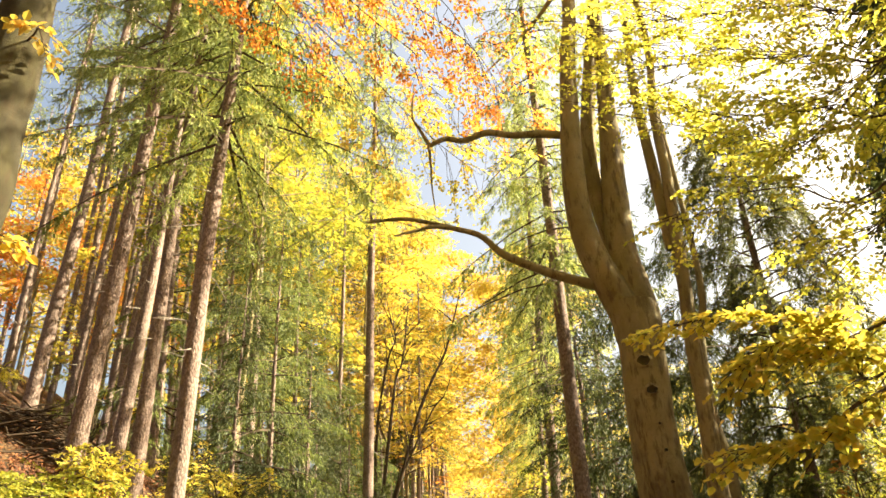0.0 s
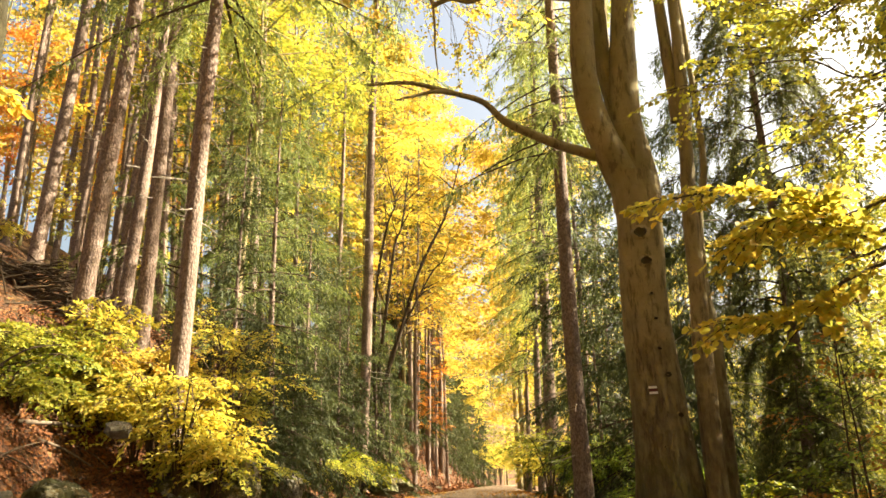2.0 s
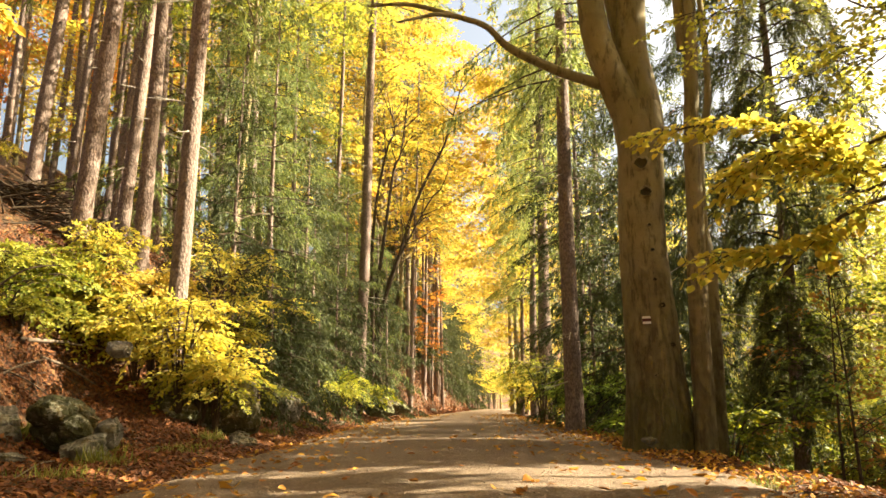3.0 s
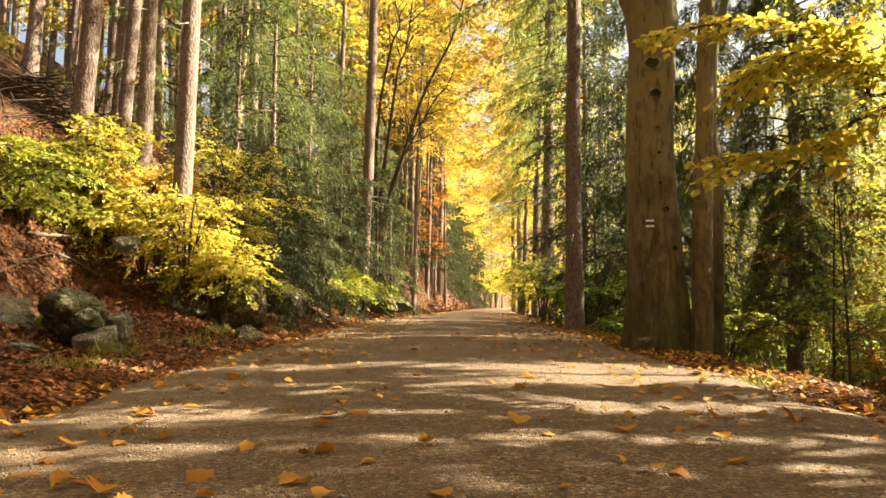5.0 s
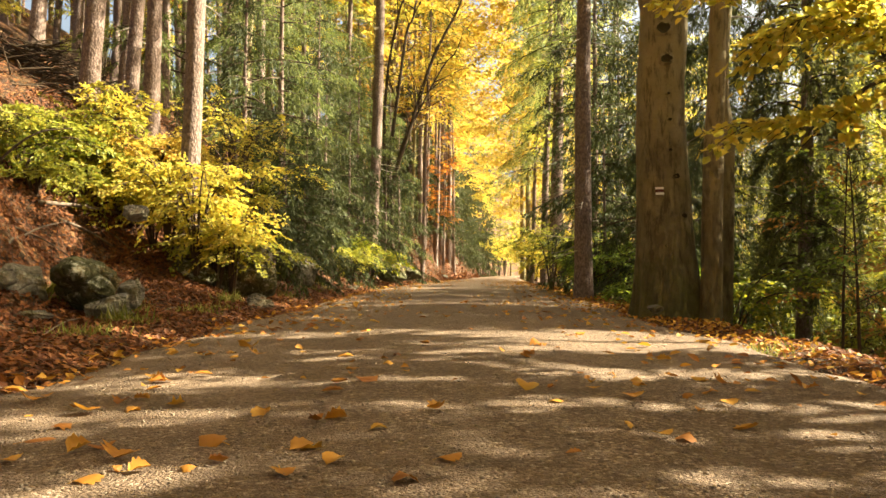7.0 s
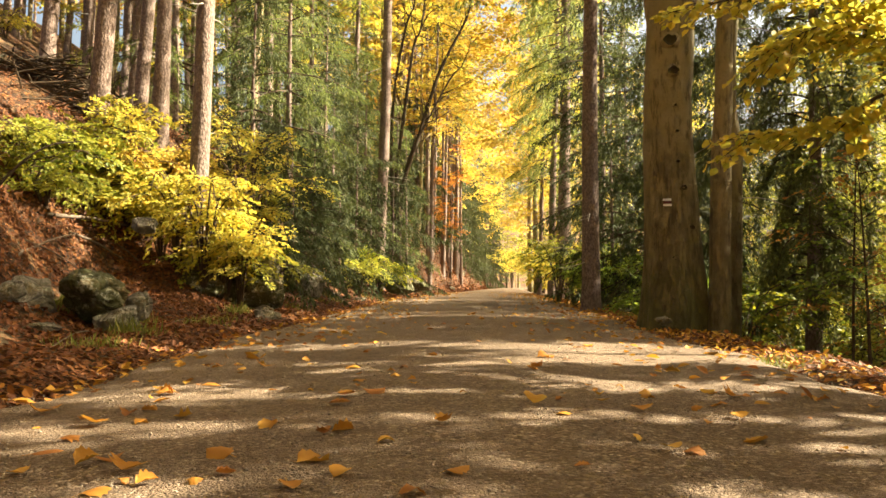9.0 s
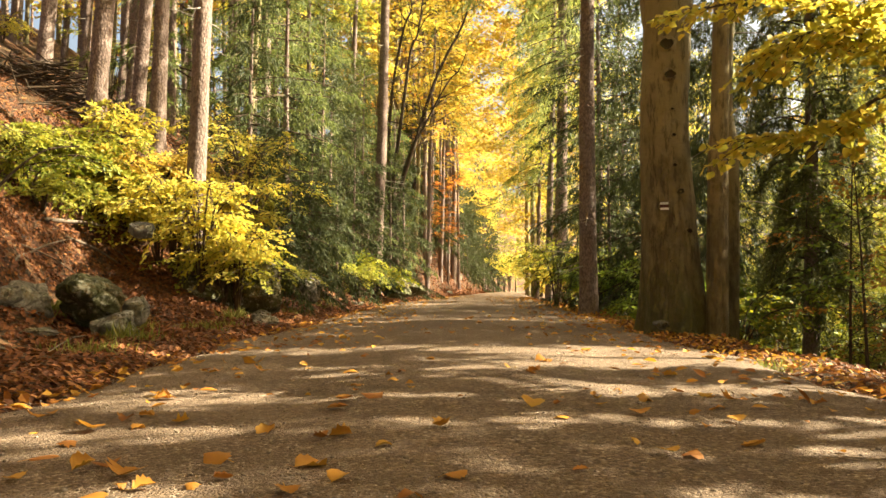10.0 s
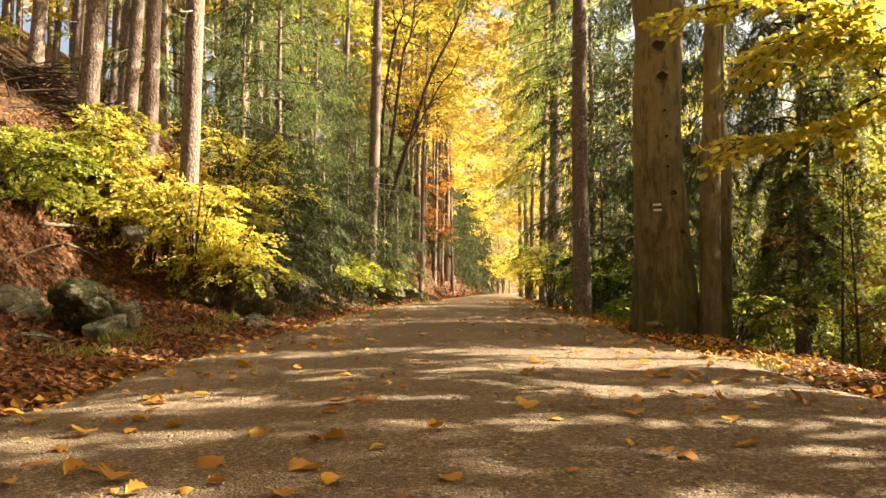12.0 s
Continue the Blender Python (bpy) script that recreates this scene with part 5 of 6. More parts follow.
# high boughs added above the camera, unseen, to cut sky light on the road
for k, pts in enumerate([[(4.4, 3.6, 7.2), (2.6, 3.0, 8.4), (0.6, 2.2, 9.0), (-1.6, 1.6, 9.2)], [(4.4, 3.6, 8.0), (2.8, 4.6, 9.6), (1.0, 4.8, 10.4), (-1.0, 4.8, 10.8)], [(4.44, 3.53, 6.6), (3.0, 1.8, 7.4), (1.2, 0.2, 8.0), (-0.8, -1.0, 8.2)]]):
    bough(near, pts, 0.05, 144 + k, YELLOW, 0.10, 80, 0.7, 0.4, 26, 0.1, 0.25, 1.4, fine=False)

# the leaning beech beside the camera with orange leaves
left = thing("beech_tree", (-3.9, 4.6, gz(-3.9, 4.6)), "leaning mossy beech with orange leaves, bark darkened for shade", "tree")
LP = tuple(left.location)
rng = np.random.default_rng(150)
part("trunk", [world_tube([(-3.95, 4.5, LP[2] - 0.3), (-3.9, 4.7, LP[2] + 1.2), (-3.63, 5.03, 3.34), (-3.58, 5.06, 4.36), (-3.55, 5.08, 5.29), (-3.54, 5.09, 6.27), (-3.56, 5.08, 7.88)], 0.36, 0.17, 50, 20, DARKENED_MOSSY_BARK, 0.05, 0.4, LP)], left, "mossy bark, darkened for its shade")
bough(left, [(-3.54, 5.09, 5.23), (-3.24, 4.81, 5.15), (-3.00, 4.49, 4.90), (-2.83, 4.37, 4.55)], 0.012, 151, GOLD, 0.09, 5, 0.22, 0.4, 10)
bough(left, [(-3.64, 5.02, 3.06), (-3.19, 4.60, 3.05), (-2.88, 4.33, 2.98), (-2.63, 4.25, 2.84)], 0.01, 152, GOLD, 0.09, 6, 0.25, 0.4, 12)
for k, (pts, n, r0, fan) in enumerate([
        ([(-3.56, 5.08, 7.88), (-3.01, 6.10, 8.18), (-2.24, 6.84, 8.1), (-1.69, 7.41, 7.75), (-1.35, 7.68, 7.15)], 34, 0.014, 0.4),
        ([(-3.56, 5.08, 7.88), (-2.90, 6.37, 8.82), (-1.68, 7.41, 8.94), (-0.82, 8.16, 8.6), (0.04, 8.60, 8.0)], 46, 0.014, 0.5),
        ([(-3.56, 5.08, 7.53), (-3.09, 6.06, 7.85), (-2.67, 6.47, 7.95), (-2.2, 6.81, 7.85)], 26, 0.013, 0.35),
        ([(-3.56, 5.08, 7.88), (-2.43, 6.99, 9.82), (-0.80, 7.96, 9.63), (0.35, 8.39, 8.98), (0.93, 8.55, 7.75)], 46, 0.014, 0.6),
        ([(-3.52, 5.10, 8.29), (-2.88, 8.53, 10.77), (-1.86, 10.33, 10.23), (-1.10, 10.94, 9.14), (-0.32, 11.50, 8.49)], 70, 0.016, 1.0),
        ([(-3.56, 5.08, 7.88), (-2.84, 8.54, 10.27), (-1.15, 11.44, 10.36), (0.11, 12.50, 9.45), (1.11, 12.95, 8.74)], 66, 0.016, 1.1),
        ([(-3.56, 5.08, 7.88), (-2.43, 8.15, 10.81), (-0.40, 9.99, 10.78), (0.89, 10.46, 9.94), (1.56, 10.89, 8.96)], 70, 0.016, 1.1),
        ([(-3.52, 5.10, 8.29), (-2.68, 9.11, 11.46), (-0.97, 11.96, 11.70), (0.40, 12.99, 10.83), (1.64, 13.90, 10.22)], 80, 0.016, 1.4)]):
    bough(left, pts, r0, 160 + k, ORANGE if k < 4 else (GOLD, YELLOW, ORANGE, GOLD)[k - 4], 0.056 if k < 4 else 0.072, n if k < 4 else int(n * 0.95), 0.45, 0.4, 28, 0.25, 0.25, fan)

# tall trees with yellow crowns behind the dark spruces, and beside the far road
for k, (x, y, h, cf, mat, dia) in enumerate([(-4.4, 16.6, 13, 6.0, LIME, 0.16), (-6.6, 19.0, 15, 6.0, LIME, 0.18), (-5.2, 24.5, 16, 5.0, LIME, 0.22), (-2.9, 29.0, 17, 5.5, YELLOW, 0.24), (-8.0, 23.0, 15, 5.0, GOLD, 0.2), (-7.2, 29.5, 18, 6.0, LIME, 0.24), (-1.6, 35.0, 17, 4.0, GOLD, 0.22), (5.2, 24.0, 18, 4.0, LIME, 0.22), (5.0, 33.0, 19, 4.0, YELLOW, 0.24), (8.5, 30.0, 12, 3.0, YELLOW, 0.24)]):
    broadleaf("beech_tree", (x, y, gz(x, y)), (0.02, 0), dia, h, cf, 200 + k, "tall slim beech with a light yellow autumn crown", mat, "autumn beeches", limbs=26, reach=2.8, leaf=0.12, per=24, sprays_per=12, spray_len=1.0)

# unseen woods added beside and behind the camera to shade the road and bank
rng = np.random.default_rng(12)
dense = spruce("spruce_tree", (10.6, -5.0, gz(10.6, -5.0)), (0, 0), 0.34, 20, 8.5, 33, "unseen tall dense spruce added to shade the road", "spruces below the road", boughs=30, reach=2.1, dead=0, per=60, sides=9, size=(0.3, 0.07), apart=False)
for x, y, s in [(8.6, 0.2, 0.9), (14.0, 0.4, 1.1), (9.5, -2.4, 1.0), (6.6, -3.0, 0.9)]:
    copy_thing(dense, Matrix.Translation((x, y, gz(x, y))) @ pose(0, 0, 0, 0, 0, rng.uniform(0, 360)) @ Matrix.Scale(s, 4))
# added row out of view; its gaps let streaks of sun onto the road
for k, (x, y, h, rc) in enumerate([(6.9, 1.75, 12, 0.75), (7.0, 2.5, 12, 0.62), (7.0, 3.28, 10.5, 0.3), (7.0, 4.02, 9.4, 0.2), (7.05, 5.02, 10.5, 0.32), (7.0, 7.35, 12, 0.6), (7.2, 8.2, 12, 0.58), (7.6, 9.3, 12, 0.58), (8.2, 10.4, 11.5, 0.6), (12.0, 8.4, 20, 1.15), (12.2, 9.8, 20, 1.15), (12.4, 11.1, 19, 1.0), (8.6, 11.7, 11.5, 0.6), (9.6, 13.3, 12.5, 0.7), (11.6, 15.8, 13, 0.8), (13.4, 18.2, 13, 0.9)]):
    spruce("young_spruce", (x, y, gz(x, y)), (0, 0), 0.04 + 0.012 * h, h, 1.0, 340 + k, "unseen slender young spruce added to shade road and bank", "spruces below the road", boughs=46, reach=rc * 1.25, dead=0, per=56, sides=7, size=(0.3, 0.105), mat=NEEDLE_SHADED, uneven=0.25)
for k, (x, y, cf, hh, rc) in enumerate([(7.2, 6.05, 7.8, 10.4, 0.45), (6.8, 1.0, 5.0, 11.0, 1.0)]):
    spruce("spruce_tree", (x, y, gz(x, y)), (0, 0), 0.16, hh, cf, 352 + k, "unseen slender spruce added to shade the road", "spruces below the road", boughs=20, reach=rc, dead=6, per=80, sides=8, size=(0.3, 0.1), mat=NEEDLE_SHADED)
# unseen copies added to block sky light from the road and trunks
for x, y, k, s in [(-4.6, -6, 0, 0.9), (5.5, -7.5, 1, 0.9), (-7.5, -2, 1, 0.8), (-3.9, -3.2, 0, 0.7), (-5.5, -11, 0, 1.0), (4.8, -12, 0, 1.0), (-4.5, -17, 1, 1.1), (5.5, -18, 0, 1.1), (-10, -8, 0, 1.1), (-3.9, -0.8, 3, 0.8), (3.8, -2.2, 3, 0.8), (-4.4, -4.6, 3, 0.9), (-5.2, 1.2, 3, 0.85), (-6.8, -1.8, 3, 1.0), (4.2, -5.2, 3, 0.9), (-3.6, -8.2, 3, 0.9)]:
    copy_thing(far[k], Matrix.Translation((x, y, gz(x, y) - 0.1)) @ pose(0, 0, 0, 0, 0, rng.uniform(0, 360)) @ Matrix.Scale(s, 4))
for x, y, k, s in [(14.5, 0.0, 0, 1.1), (10.0, -3.0, 1, 1.0), (17.0, -2.6, 1, 1.0), (6.0, -6.0, 0, 1.0), (-7, 1, 0, 1.0), (-6, -4, 1, 1.0), (-9, 5.5, 0, 1.0), (3.6, -9, 1, 1.0), (-3.5, -10, 0, 1.0)]:
    copy_thing(plant[k], Matrix.Translation((x, y, gz(x, y))) @ pose(0, 0, 0, 0, 0, rng.uniform(0, 360)) @ Matrix.Scale(s, 4))

# ---- rocks ----


def rock(at, size, seed, label, group="rocks of the bank", turn=0.0):
    """An angular boulder: a ball cut by planes, roughened."""
    r = np.random.default_rng(seed)
    bm = bmesh.new()
    bmesh.ops.create_icosphere(bm, subdivisions=4 if size[0] > 0.25 else 3, radius=1.0)
    cuts = [(unit(r.normal(0, 1, 3) + np.array([0, 0, 0.2])), r.uniform(0.45, 0.8)) for _ in range(14)]
    for v in bm.verts:
        p = np.array(v.co)
        for n, d in cuts:
            over = p @ n - d
            if over > 0:
                p = p - n * over * 0.85
        q = Vector(p)
        q += q.normalized() * (0.17 * noise.fractal(q * 1.9 + Vector((seed, 0, 0)), 0.8, 2.1, 5) + 0.04 * noise.noise(q * 8))
        v.co = (q.x * size[0], q.y * size[1], q.z * size[2])
    me = bpy.data.meshes.new("rock")
    bm.to_mesh(me)
    bm.free()
    me.materials.append(SHADED_MOSS_ROCK if "dark" in label else ROCK)
    ob = new("rock", me)
    ob.matrix_world = pose(*at, r.uniform(-12, 12), r.uniform(-12, 12), turn)
    return tagged(ob, label, "rock", group)


GREY = "grey lichen-spotted rock half buried in the leafy bank"
DARKROCK = "mossy rock face of the roadside bank, darkened for its shade"
for at, size, sd, lab in [
        ((-3.06, 6.44, 0.34), (0.37, 0.38, 0.27), 31, "grey slab of rock overhanging a dark hollow"), ((-2.83, 6.36, 0.08), (0.27, 0.28, 0.24), 32, GREY), ((-3.50, 6.28, 0.33), (0.22, 0.26, 0.22), 3, GREY),
        ((-3.25, 5.82, 0.08), (0.2, 0.16, 0.09), 4, GREY), ((-2.82, 6.76, 0.2), (0.17, 0.2, 0.17), 5, "rock overgrown with moss and dry grass"), ((-3.53, 5.98, 0.38), (0.14, 0.15, 0.12), 6, GREY),
        ((-2.86, 10.25, 0.28), (0.55, 0.45, 0.42), 7, DARKROCK), ((-2.54, 10.29, 0.50), (0.18, 0.3, 0.44), 8, "pale lit rock edge above the road"), ((-3.35, 9.9, 0.35), (0.4, 0.35, 0.3), 9, DARKROCK),
        ((-2.83, 12.28, 1.04), (0.38, 0.5, 0.30), 10, DARKROCK), ((-2.67, 12.31, 0.63), (0.4, 0.4, 0.24), 11, DARKROCK), ((-2.43, 12.98, 0.44), (0.34, 0.35, 0.30), 12, "grey rock among grass at the road edge"), ((-2.70, 13.12, 0.88), (0.4, 0.5, 0.22), 13, DARKROCK),
        ((-3.41, 8.33, 1.06), (0.16, 0.2, 0.13), 14, GREY), ((-1.44, 20.45, 0.43), (0.5, 0.5, 0.36), 15, DARKROCK), ((-1.06, 21.97, 0.27), (0.45, 0.5, 0.25), 16, DARKROCK), ((-0.3, 62.0, gz(-0.3, 62.0) + 0.1), (1.1, 0.9, 0.6), 17, "pale sunlit rock on the far bank"),
        ((0.6, 58.0, gz(0.6, 58.0) + 0.05), (0.6, 0.6, 0.3), 18, GREY), ((0.0, 43.0, gz(0.0, 43.0) + 0.04), (0.35, 0.4, 0.2), 19, GREY), ((2.29, 8.19, 0.05), (0.13, 0.12, 0.05), 20, "small mossy stone at the road edge"),
        ((-6.9, 10.9, gz(-6.9, 10.9) + 0.03), (0.3, 0.4, 0.16), 21, "pale sunlit rock beside the brush pile")]:
    rock(at, size, sd, lab)
for k, (x, y, w) in enumerate([(22.6, 44.0, 0.9), (23.4, 44.6, 0.6), (20.7, 36.5, 0.8), (21.2, 40.0, 0.7), (24.8, 43.0, 0.8), (19.6, 37.5, 0.6), (20.4, 42.0, 0.7)]):
    rock((x, y, gz(x, y) + 0.1 * w), (w, w * 0.9, w * 0.55), 340 + k, "grey boulder beside the stream below the road", "boulders by the stream")
r = np.random.default_rng(77)
for k in range(14):
    y = r.uniform(7, 30)
    x = float(road_x(y)) - r.uniform(2.35, 3.3)
    rock((x, y, gz(x, y) + 0.02), tuple(r.uniform(0.07, 0.22) * np.array([1.2, 1.0, 0.6])), 300 + k, "small grey stone lying in fallen leaves")

# ---- sticks and brush ----


def stick(pts, r0, name="fallen_branch", label="thin dead branch lying on the leafy bank", mat=DEAD_WOOD, group="fallen branches"):
    line = smooth_line(pts, 14)
    line[:, 2] = np.maximum(line[:, 2], ground_z(line[:, 0], line[:, 1]) + r0 * 0.5)
    o = line[0].copy()
    ob = part(name, [tube(line - o, np.linspace(r0, r0 * 0.4, 14), 7, mat, 0.08, np.random.default_rng(int(abs(o[0] * 1000))))])
    ob.location = o
    return tagged(ob, label, "branch", group)


for a, b, r0 in [((-4.89, 8.97, 1.23), (-4.36, 10.54, 1.16), 0.03), ((-4.72, 9.16, 1.04), (-4.33, 9.87, 0.71), 0.022), ((-3.98, 6.84, 0.67), (-4.68, 9.23, 1.01), 0.015), ((-3.02, 6.37, 0.04), (-2.62, 4.84, 0.01), 0.008), ((-4.17, 7.26, 0.85), (-4.41, 8.98, 0.53), 0.012), ((-4.13, 9.91, 0.68), (-4.54, 9.83, 0.97), 0.01), ((-2.65, 6.76, 0.01), (-2.89, 8.49, 0.02), 0.008)]:
    mid = ((a[0] + b[0]) / 2, (a[1] + b[1]) / 2, (a[2] + b[2]) / 2 + 0.04)
    stick([a, mid, b], r0)
stick([(-3.98, 6.47, 1.25), (-3.80, 6.58, 1.51), (-3.66, 6.77, 1.69), (-3.48, 6.98, 1.76)], 0.014, "arching_stem", "arching bare bramble stem over the bank shrubs", TWIG, "")
pile = thing("brush_pile", (-6.05, 11.5, gz(-6.05, 11.5)), "heap of dark dead brushwood on the bank", "brushwood")
r = np.random.default_rng(31)
for k in range(190):
    c = r.normal(0, 1, 3) * np.array([0.46, 0.3, 0.0])
    h = 0.55 * math.exp(-(c[0] ** 2 + c[1] ** 2) / 0.35) * r.uniform(0.1, 1)
    a = r.normal(0.1, 0.7)
    d = np.array([math.cos(a), math.sin(a), r.normal(-0.1, 0.3)]) * r.uniform(0.15, 0.42)
    base = np.array([c[0], c[1], h + float(ground_z(pile.location[0] + c[0], pile.location[1] + c[1])) - pile.location[2]])
    part("stick", [tube([base - d, base + r.normal(0, 0.04, 3), base + d], [0.014, 0.012, 0.006], 5, TWIG)], pile)

# ---- trail mark and knots of the big beech ----


def on_trunk(line, rad, h, ang, out=0.0):
    c = np.array([np.interp(h, line[:, 2], line[:, i]) for i in range(3)])
    q = np.interp(h, line[:, 2], rad) + out
    return c + q * np.array([math.cos(ang), math.sin(ang), 0])


zc = 1.38 - BP[2]
trunk = [c for c in beech.children if c.name.startswith("trunk")][0]
for name, dz, mat in (("white_stripe", 0.031, WHITE), ("red_stripe", 0.0, RED), ("white_stripe", -0.031, WHITE)):
    a0 = math.atan2(-8.85, -2.55) - 0.13
    V, F = [], []
    for i in range(7):
        for j in range(3):
            V.append(on_trunk(trunk_line_pts, TRUNK_RAD, zc + dz + (j - 1) * 0.0125, a0 + (i - 3) * 0.048, 0.016))
    for i in range(6):
        for j in range(2):
            F.append([i * 3 + j, i * 3 + 3 + j, i * 3 + 4 + j, i * 3 + 1 + j])
    part(name, [(np.array(V), np.array(F), mat)], trunk)
for h, da, sz in ((3.26, 0.02, 0.075), (2.90, 0.2, 0.06), (1.1, 0.7, 0.03), (2.2, 0.35, 0.02), (0.75, 0.1, 0.035), (1.55, 0.5, 0.035), (2.5, 0.3, 0.018), (1.85, 0.33, 0.02)):
    a0 = math.atan2(-8.85, -2.55) + da
    r = np.random.default_rng(int(h * 100))
    V = [on_trunk(trunk_line_pts, TRUNK_RAD, h - BP[2], a0, 0.002)]
    for q, out in ((0.45, 0.004), (0.8, 0.022), (1.15, 0.012), (1.45, -0.01)):
        for k in range(14):
            t = 2 * math.pi * k / 14
            w = q * sz * r.uniform(0.82, 1.18)
            V.append(on_trunk(trunk_line_pts, TRUNK_RAD, h - BP[2] + w * math.sin(t), a0 + 1.25 * w * math.cos(t) / 0.28, out))
    k = np.arange(14)
    core = np.stack([0 * k, 1 + k, 1 + (k + 1) % 14], -1)
    rings = np.concatenate([np.stack([1 + b * 14 + k, 15 + b * 14 + k, 15 + b * 14 + (k + 1) % 14, 1 + b * 14 + (k + 1) % 14], -1) for b in range(3)])
    part("knot", [(np.array(V), core, DARKENED_MOSSY_BARK), (np.array(V), rings[:14], DARKENED_MOSSY_BARK), (np.array(V), rings[14:], BEECH_BARK)], trunk, "dark branch scar")

# ---- fallen leaves, grass and gravel ----
shapes = leaf_meshes(DROPPED, 10, 900, 0.34)
r = np.random.default_rng(62)
BIG_LEAVES = [(-0.41, 2.03, 0.105), (-0.61, 2.09, 0.083), (-0.84, 1.93, 0.075), (-1.0, 2.01, 0.063), (-0.76, 1.82, 0.055), (-0.59, 1.9, 0.05), (-0.64, 1.84, 0.039), (-0.29, 1.88, 0.058), (-0.39, 1.81, 0.066), (-0.85, 1.74, 0.074), (-0.1, 1.75, 0.071), (-1.25, 2.61, 0.095), (-1.17, 2.38, 0.064), (-1.06, 2.63, 0.05), (-1.11, 2.85, 0.062), (-0.6, 2.54, 0.073), (-0.38, 2.37, 0.049), (-0.22, 2.27, 0.052), (-0.47, 2.92, 0.082), (-0.4, 3.16, 0.081), (-0.28, 3.24, 0.099), (-0.46, 3.59, 0.083), (-0.55, 4.22, 0.1), (-1.2, 4.73, 0.12), (-1.29, 3.3, 0.081), (-1.19, 2.15, 0.1), (0.0, 2.6, 0.066), (0.33, 3.01, 0.08), (0.64, 2.25, 0.071), (1.01, 2.42, 0.086), (0.87, 3.4, 0.08), (0.72, 2.84, 0.086)]
PLACED = [(-0.94, 2.75), (-0.31, 2.44), (-1.3, 4.26), (-1.15, 4.21), (-1.54, 4.38), (-1.21, 3.25), (-1.82, 3.83), (-1.83, 3.56), (-1.89, 3.5), (-1.08, 1.91), (-1.52, 2.79), (-1.2, 2.82), (-0.25, 4.14), (-0.09, 4.66), (-0.29, 3.75), (-0.93, 2.07), (-0.01, 1.9), (0.39, 2.75), (0.73, 2.24), (1.06, 2.77), (1.24, 3.3), (0.85, 3.23), (1.2, 3.45), (1.12, 3.15), (0.94, 2.98), (0.34, 4.38), (0.42, 4.15), (0.6, 3.02), (1.57, 3.27), (0.7, 4.66)]
spots = BIG_LEAVES + [(x, y, r.uniform(0.05, 0.08)) for x, y in PLACED]
while len(spots) < 300:
    y = 1.6 + 2.4 * r.uniform(0, 1) if len(spots) < 80 else 1.4 + 11.0 * r.uniform(0, 1) ** 0.8
    u = r.uniform(-1, 1)
    u = math.copysign(abs(u) ** (0.8 if r.uniform() < 0.5 else 0.4), u)
    x = float(road_x(y)) + u * 2.05
    spots.append((x, y, r.uniform(0.02, 0.045) if y < 4 else r.uniform(0.03, 0.085)))
for k, (x, y, sz) in enumerate(spots):
    ob = new("fallen_leaf", shapes[k % 10])
    flip = 180 if r.uniform() < 0.4 else 0
    ob.matrix_world = pose(x, y, road_top(x, y) + 0.008 + (0.008 if flip else 0), flip + r.normal(0, 9), r.normal(0, 9), r.uniform(0, 360)) @ Matrix.Scale(sz, 4)
    tagged(ob, "curled orange and yellow leaf fallen on the gravel", "leaf", "fallen leaves on the road")


def litter(name, label, n, pick, size, mat, lift=0.012, tilt=0.5):
    r = np.random.default_rng(n)
    x, y = pick(r, n)
    z = ground_z(x, y)
    e = 0.05
    nx, ny = (ground_z(x + e, y) - z) / e, (ground_z(x, y + e) - z) / e
    nor = unit(np.stack([-nx, -ny, np.ones(n)], -1))
    up = unit(nor + r.normal(0, tilt, (n, 3)) * 0.6)
    ax = unit(np.cross(up, r.normal(0, 1, (n, 3))))
    s = size * r.uniform(0.6, 1.3, n)
    p = np.stack([x, y, z], -1) + nor * r.uniform(0.2, 1.6, (n, 1)) * lift
    return tagged(part(name, [leaves(p, ax, up, s, s * 0.62, mat, True)], smooth=False), label, "leaf litter", kind="stuff")


def bank_spots(r, n):
    y = 1.5 + 20 * r.uniform(0, 1, n) ** 1.5
    return road_x(y) - 2.0 - 5.5 * r.uniform(0, 1, n) ** 1.6, y


def far_bank_spots(r, n):
    y = 20 + 40 * r.uniform(0, 1, n) ** 1.2
    return road_x(y) - 1.6 - 6.0 * r.uniform(0, 1, n) ** 1.4, y


def distant_bank_spots(r, n):
    y = 48 + 75 * r.uniform(0, 1, n)
    return road_x(y) - 2.0 - 8.0 * r.uniform(0, 1, n) ** 1.2, y


def mid_verge_spots(r, n):
    y = 8 + 14 * r.uniform(0, 1, n)
    return road_x(y) + 2.05 + 1.1 * r.uniform(0, 1, n) ** 1.3, y


def verge_spots(r, n):
    y = 2.0 + 26 * r.uniform(0, 1, n) ** 1.3
    return road_x(y) + 1.95 + 2.6 * r.uniform(0, 1, n) ** 1.6, y


def edge_spots(r, n):
    y = 2.0 + 30 * r.uniform(0, 1, n) ** 1.3
    side = r.choice([-1, 1], n)
    return road_x(y) + side * (2.05 + r.normal(0, 0.16, n)), y


litter("leaf_litter", "deep brown and orange leaf litter on the bank", 62000, bank_spots, 0.05, LITTER)
def rear_spots(r, n):
    y = -9 + 11 * r.uniform(0, 1, n)
    side = r.choice([-1, 1], n)
    return road_x(y) + side * (2.0 + 4.0 * r.uniform(0, 1, n) ** 1.3), y


litter("leaf_litter", "brown and orange leaf litter on both verges", 14000, rear_spots, 0.06, LITTER)
def slope_spots(r, n):
    y = 5.5 + 6.0 * r.uniform(0, 1, n)
    return road_x(y) - 2.5 - 3.6 * r.uniform(0, 1, n), y


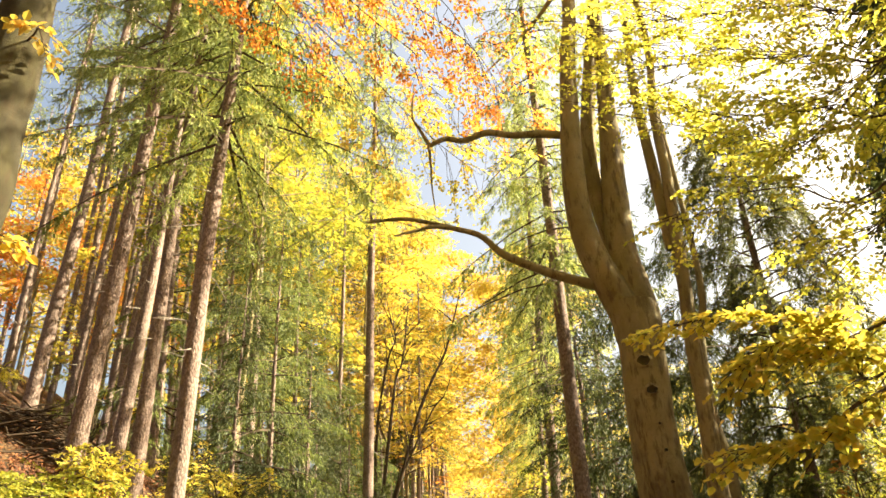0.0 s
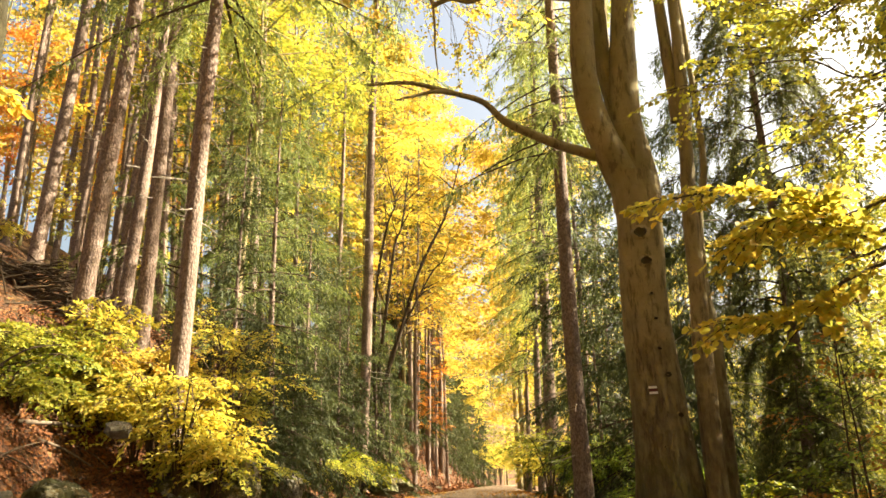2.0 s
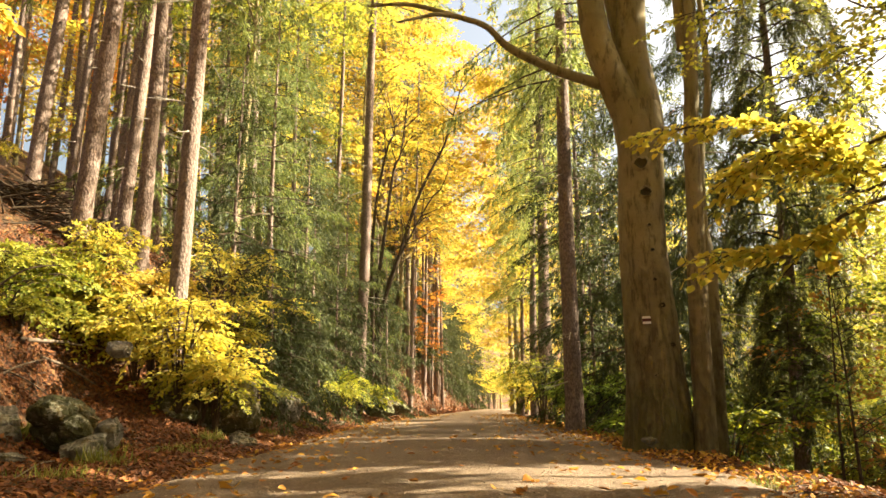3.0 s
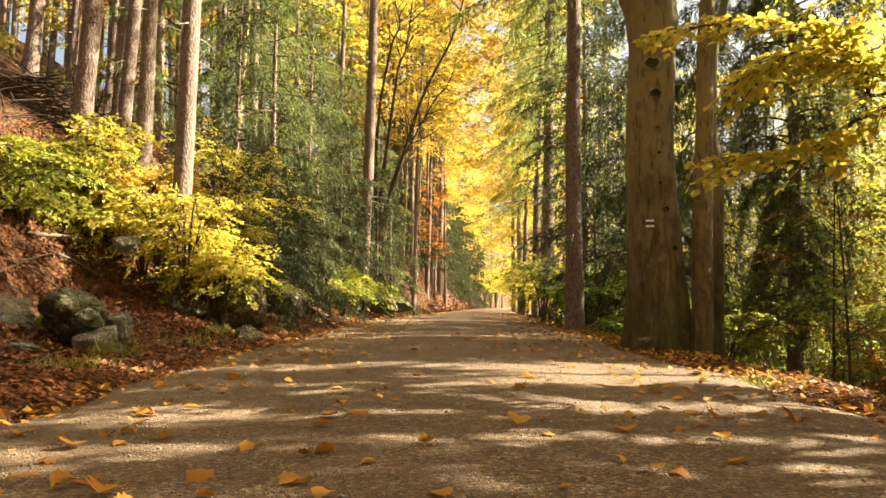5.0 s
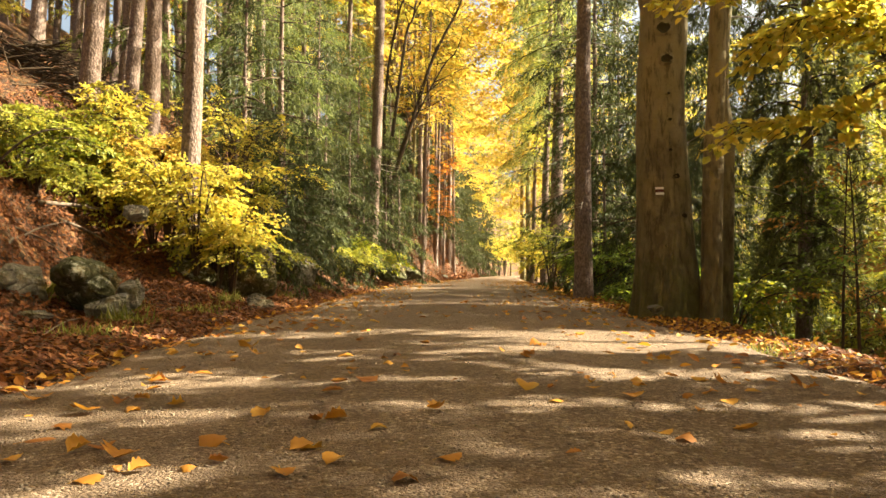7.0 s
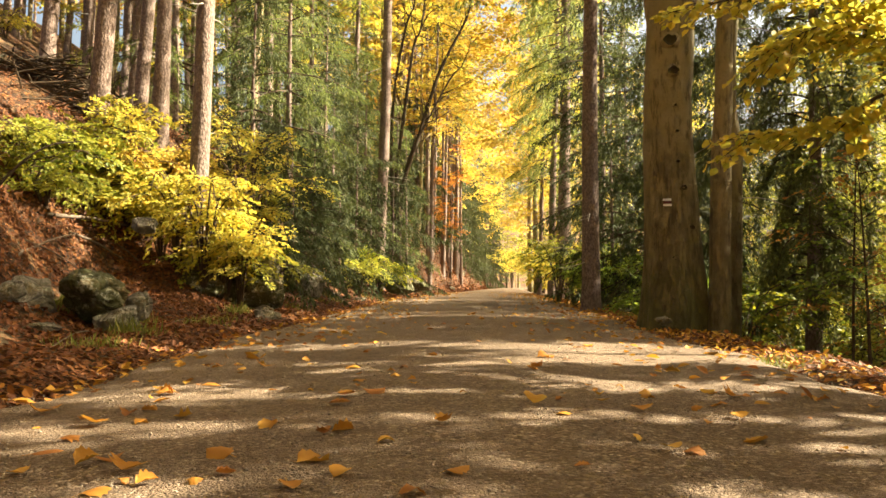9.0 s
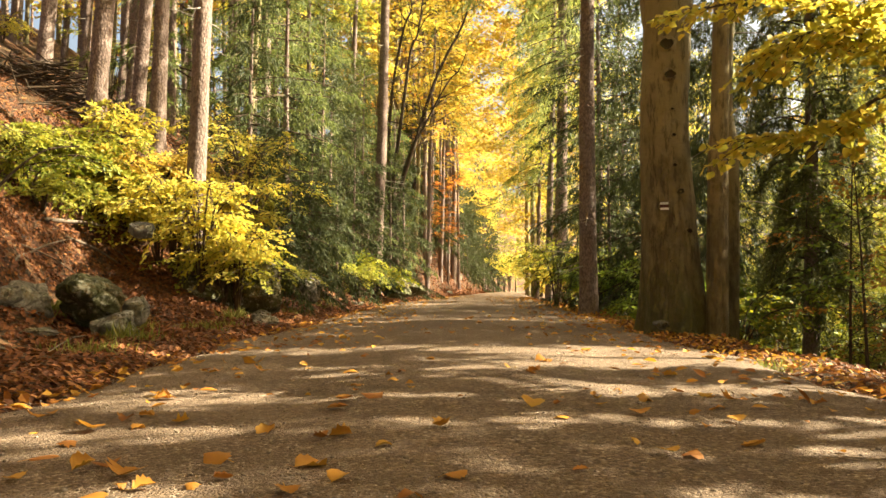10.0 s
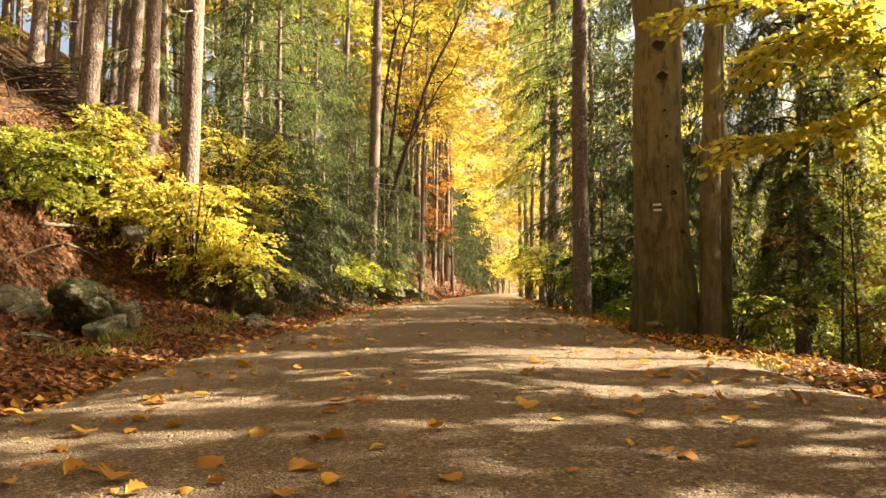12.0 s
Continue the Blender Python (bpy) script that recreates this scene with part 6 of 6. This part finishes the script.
litter("leaf_litter", "loose brown leaves lying on the steep bank", 22000, slope_spots, 0.05, LITTER, 0.02, 0.8)
litter("leaf_litter", "rust-brown leaf litter on the far bank", 17000, far_bank_spots, 0.13, LITTER, 0.04, 0.7)
litter("leaf_litter", "rust-brown leaf litter on the distant bank", 11000, distant_bank_spots, 0.24, LITTER, 0.05, 0.7)
# DROPPED instead of LITTER here: its brighter colour imitates sunlit leaves
litter("leaf_litter", "brighter orange-brown leaves on the verge for its sunlit litter", 1500, mid_verge_spots, 0.075, DROPPED, 0.02, 0.6)
litter("leaf_litter", "brown leaf litter on the verge above the stream", 16000, verge_spots, 0.06, LITTER)
def crest_spots(r, n):
    y = 2.4 + 22 * r.uniform(0, 1, n) ** 1.4
    return road_x(y) + 2.12 + np.abs(r.normal(0, 0.3, n)), y


# brighter leaf colour stands in for sun on the road-edge litter
litter("leaf_litter", "brighter tan leaves along the road edge for its sunlit litter", 1300, crest_spots, 0.055, DROPPED, 0.03, 0.8)
litter("leaf_litter", "scattered orange and yellow leaves at the road edges", 1100, edge_spots, 0.055, DROPPED, 0.02, 0.6)
r = np.random.default_rng(4)
n = 1900
y = 3.0 + 32 * r.uniform(0, 1, n)
u = np.sign(r.uniform(-1, 1, n)) * r.uniform(0, 1, n) ** 0.35
x = road_x(y) + u * 2.1
z = np.array([road_top(a, b) for a, b in zip(x, y)]) + 0.012
up = unit(np.array([0, 0, 1.0]) + r.normal(0, 0.3, (n, 3)))
ax = unit(np.cross(up, r.normal(0, 1, (n, 3))))
s = r.uniform(0.04, 0.09, n)
tagged(part("scattered_leaves", [leaves(np.stack([x, y, z], -1), ax, up, s, s * 0.65, DROPPED, True)], smooth=False), "small yellow and orange leaves strewn over the road", "leaf litter", kind="stuff")

n = 13000
y = 1.3 + 7.5 * r.uniform(0, 1, n) ** 1.4
x = road_x(y) + r.uniform(-2.05, 2.05, n)
z = np.array([road_top(a, b) for a, b in zip(x, y)])
s = 0.0025 + 0.0075 * r.uniform(0, 1, n) ** 4
octa = np.array([[1, 0, 0], [0, 1, 0], [-1, 0, 0], [0, -1, 0], [0, 0, 0.7], [0, 0, -0.7]])
ang = r.uniform(0, 6.28, n)
pts = octa[None] * r.uniform(0.6, 1.2, (n, 6, 1)) * s[:, None, None]
ca, sa = np.cos(ang)[:, None], np.sin(ang)[:, None]
pts = np.stack([pts[..., 0] * ca - pts[..., 1] * sa, pts[..., 0] * sa + pts[..., 1] * ca, pts[..., 2]], -1) + np.stack([x, y, z + s * 0.25], -1)[:, None, :]
tri = np.array([[0, 1, 4], [1, 2, 4], [2, 3, 4], [3, 0, 4], [1, 0, 5], [2, 1, 5], [3, 2, 5], [0, 3, 5]])
tagged(part("gravel", [(pts.reshape(-1, 3), (np.arange(n)[:, None, None] * 6 + tri[None]).reshape(-1, 3), GRIT)]), "loose grey gravel stones on the road", "gravel", kind="stuff")


def grass_tuft(at, n, height, spread, seed, label="tuft of short green grass at the road edge", mat=GRASS):
    r = np.random.default_rng(seed)
    tuft = thing("grass_tuft", at, label, "grass", "grass tufts")
    p = np.stack([r.normal(0, spread, n), r.normal(0, spread, n), np.zeros(n)], -1)
    p[:, 2] = ground_z(p[:, 0] + at[0], p[:, 1] + at[1]) - at[2] - 0.01
    a = np.stack([r.normal(0, 0.5, n), r.normal(0, 0.5, n), np.ones(n)], -1)
    h = height * r.uniform(0.5, 1.2, n)
    tagged(part("blade_clump", [leaves(p, a, r.normal(0, 1, (n, 3)), h, h * 0.07, mat)], tuft, smooth=False), kind="stuff")


for k, at in enumerate([(-2.49, 8.05, 0.01), (-2.46, 7.47, 0.01), (-2.45, 5.17, 0.01), (-2.54, 6.12, 0.01), (-2.42, 13.22, 0.14), (-2.29, 14.27, 0.11), (-2.40, 11.30, 0.02), (-2.16, 17.54, 0.15), (2.17, 5.19, -0.10), (2.75, 11.6, -0.1), (2.9, 10.6, -0.15), (-1.99, 21.35, 0.16), (-3.21, 7.27, 0.09), (2.5, 16.2, -0.1)]):
    grass_tuft(at, 160, 0.11, 0.13, 500 + k)
for k, at in enumerate([(-2.96, 7.03, 0.04), (-2.69, 6.21, 0.01), (-3.44, 6.88, 0.18), (-3.41, 6.42, 0.23), (-2.66, 9.23, 0.03)]):
    grass_tuft(at, 130, 0.17, 0.09, 530 + k, "dry drooping grass beside a rock on the bank")
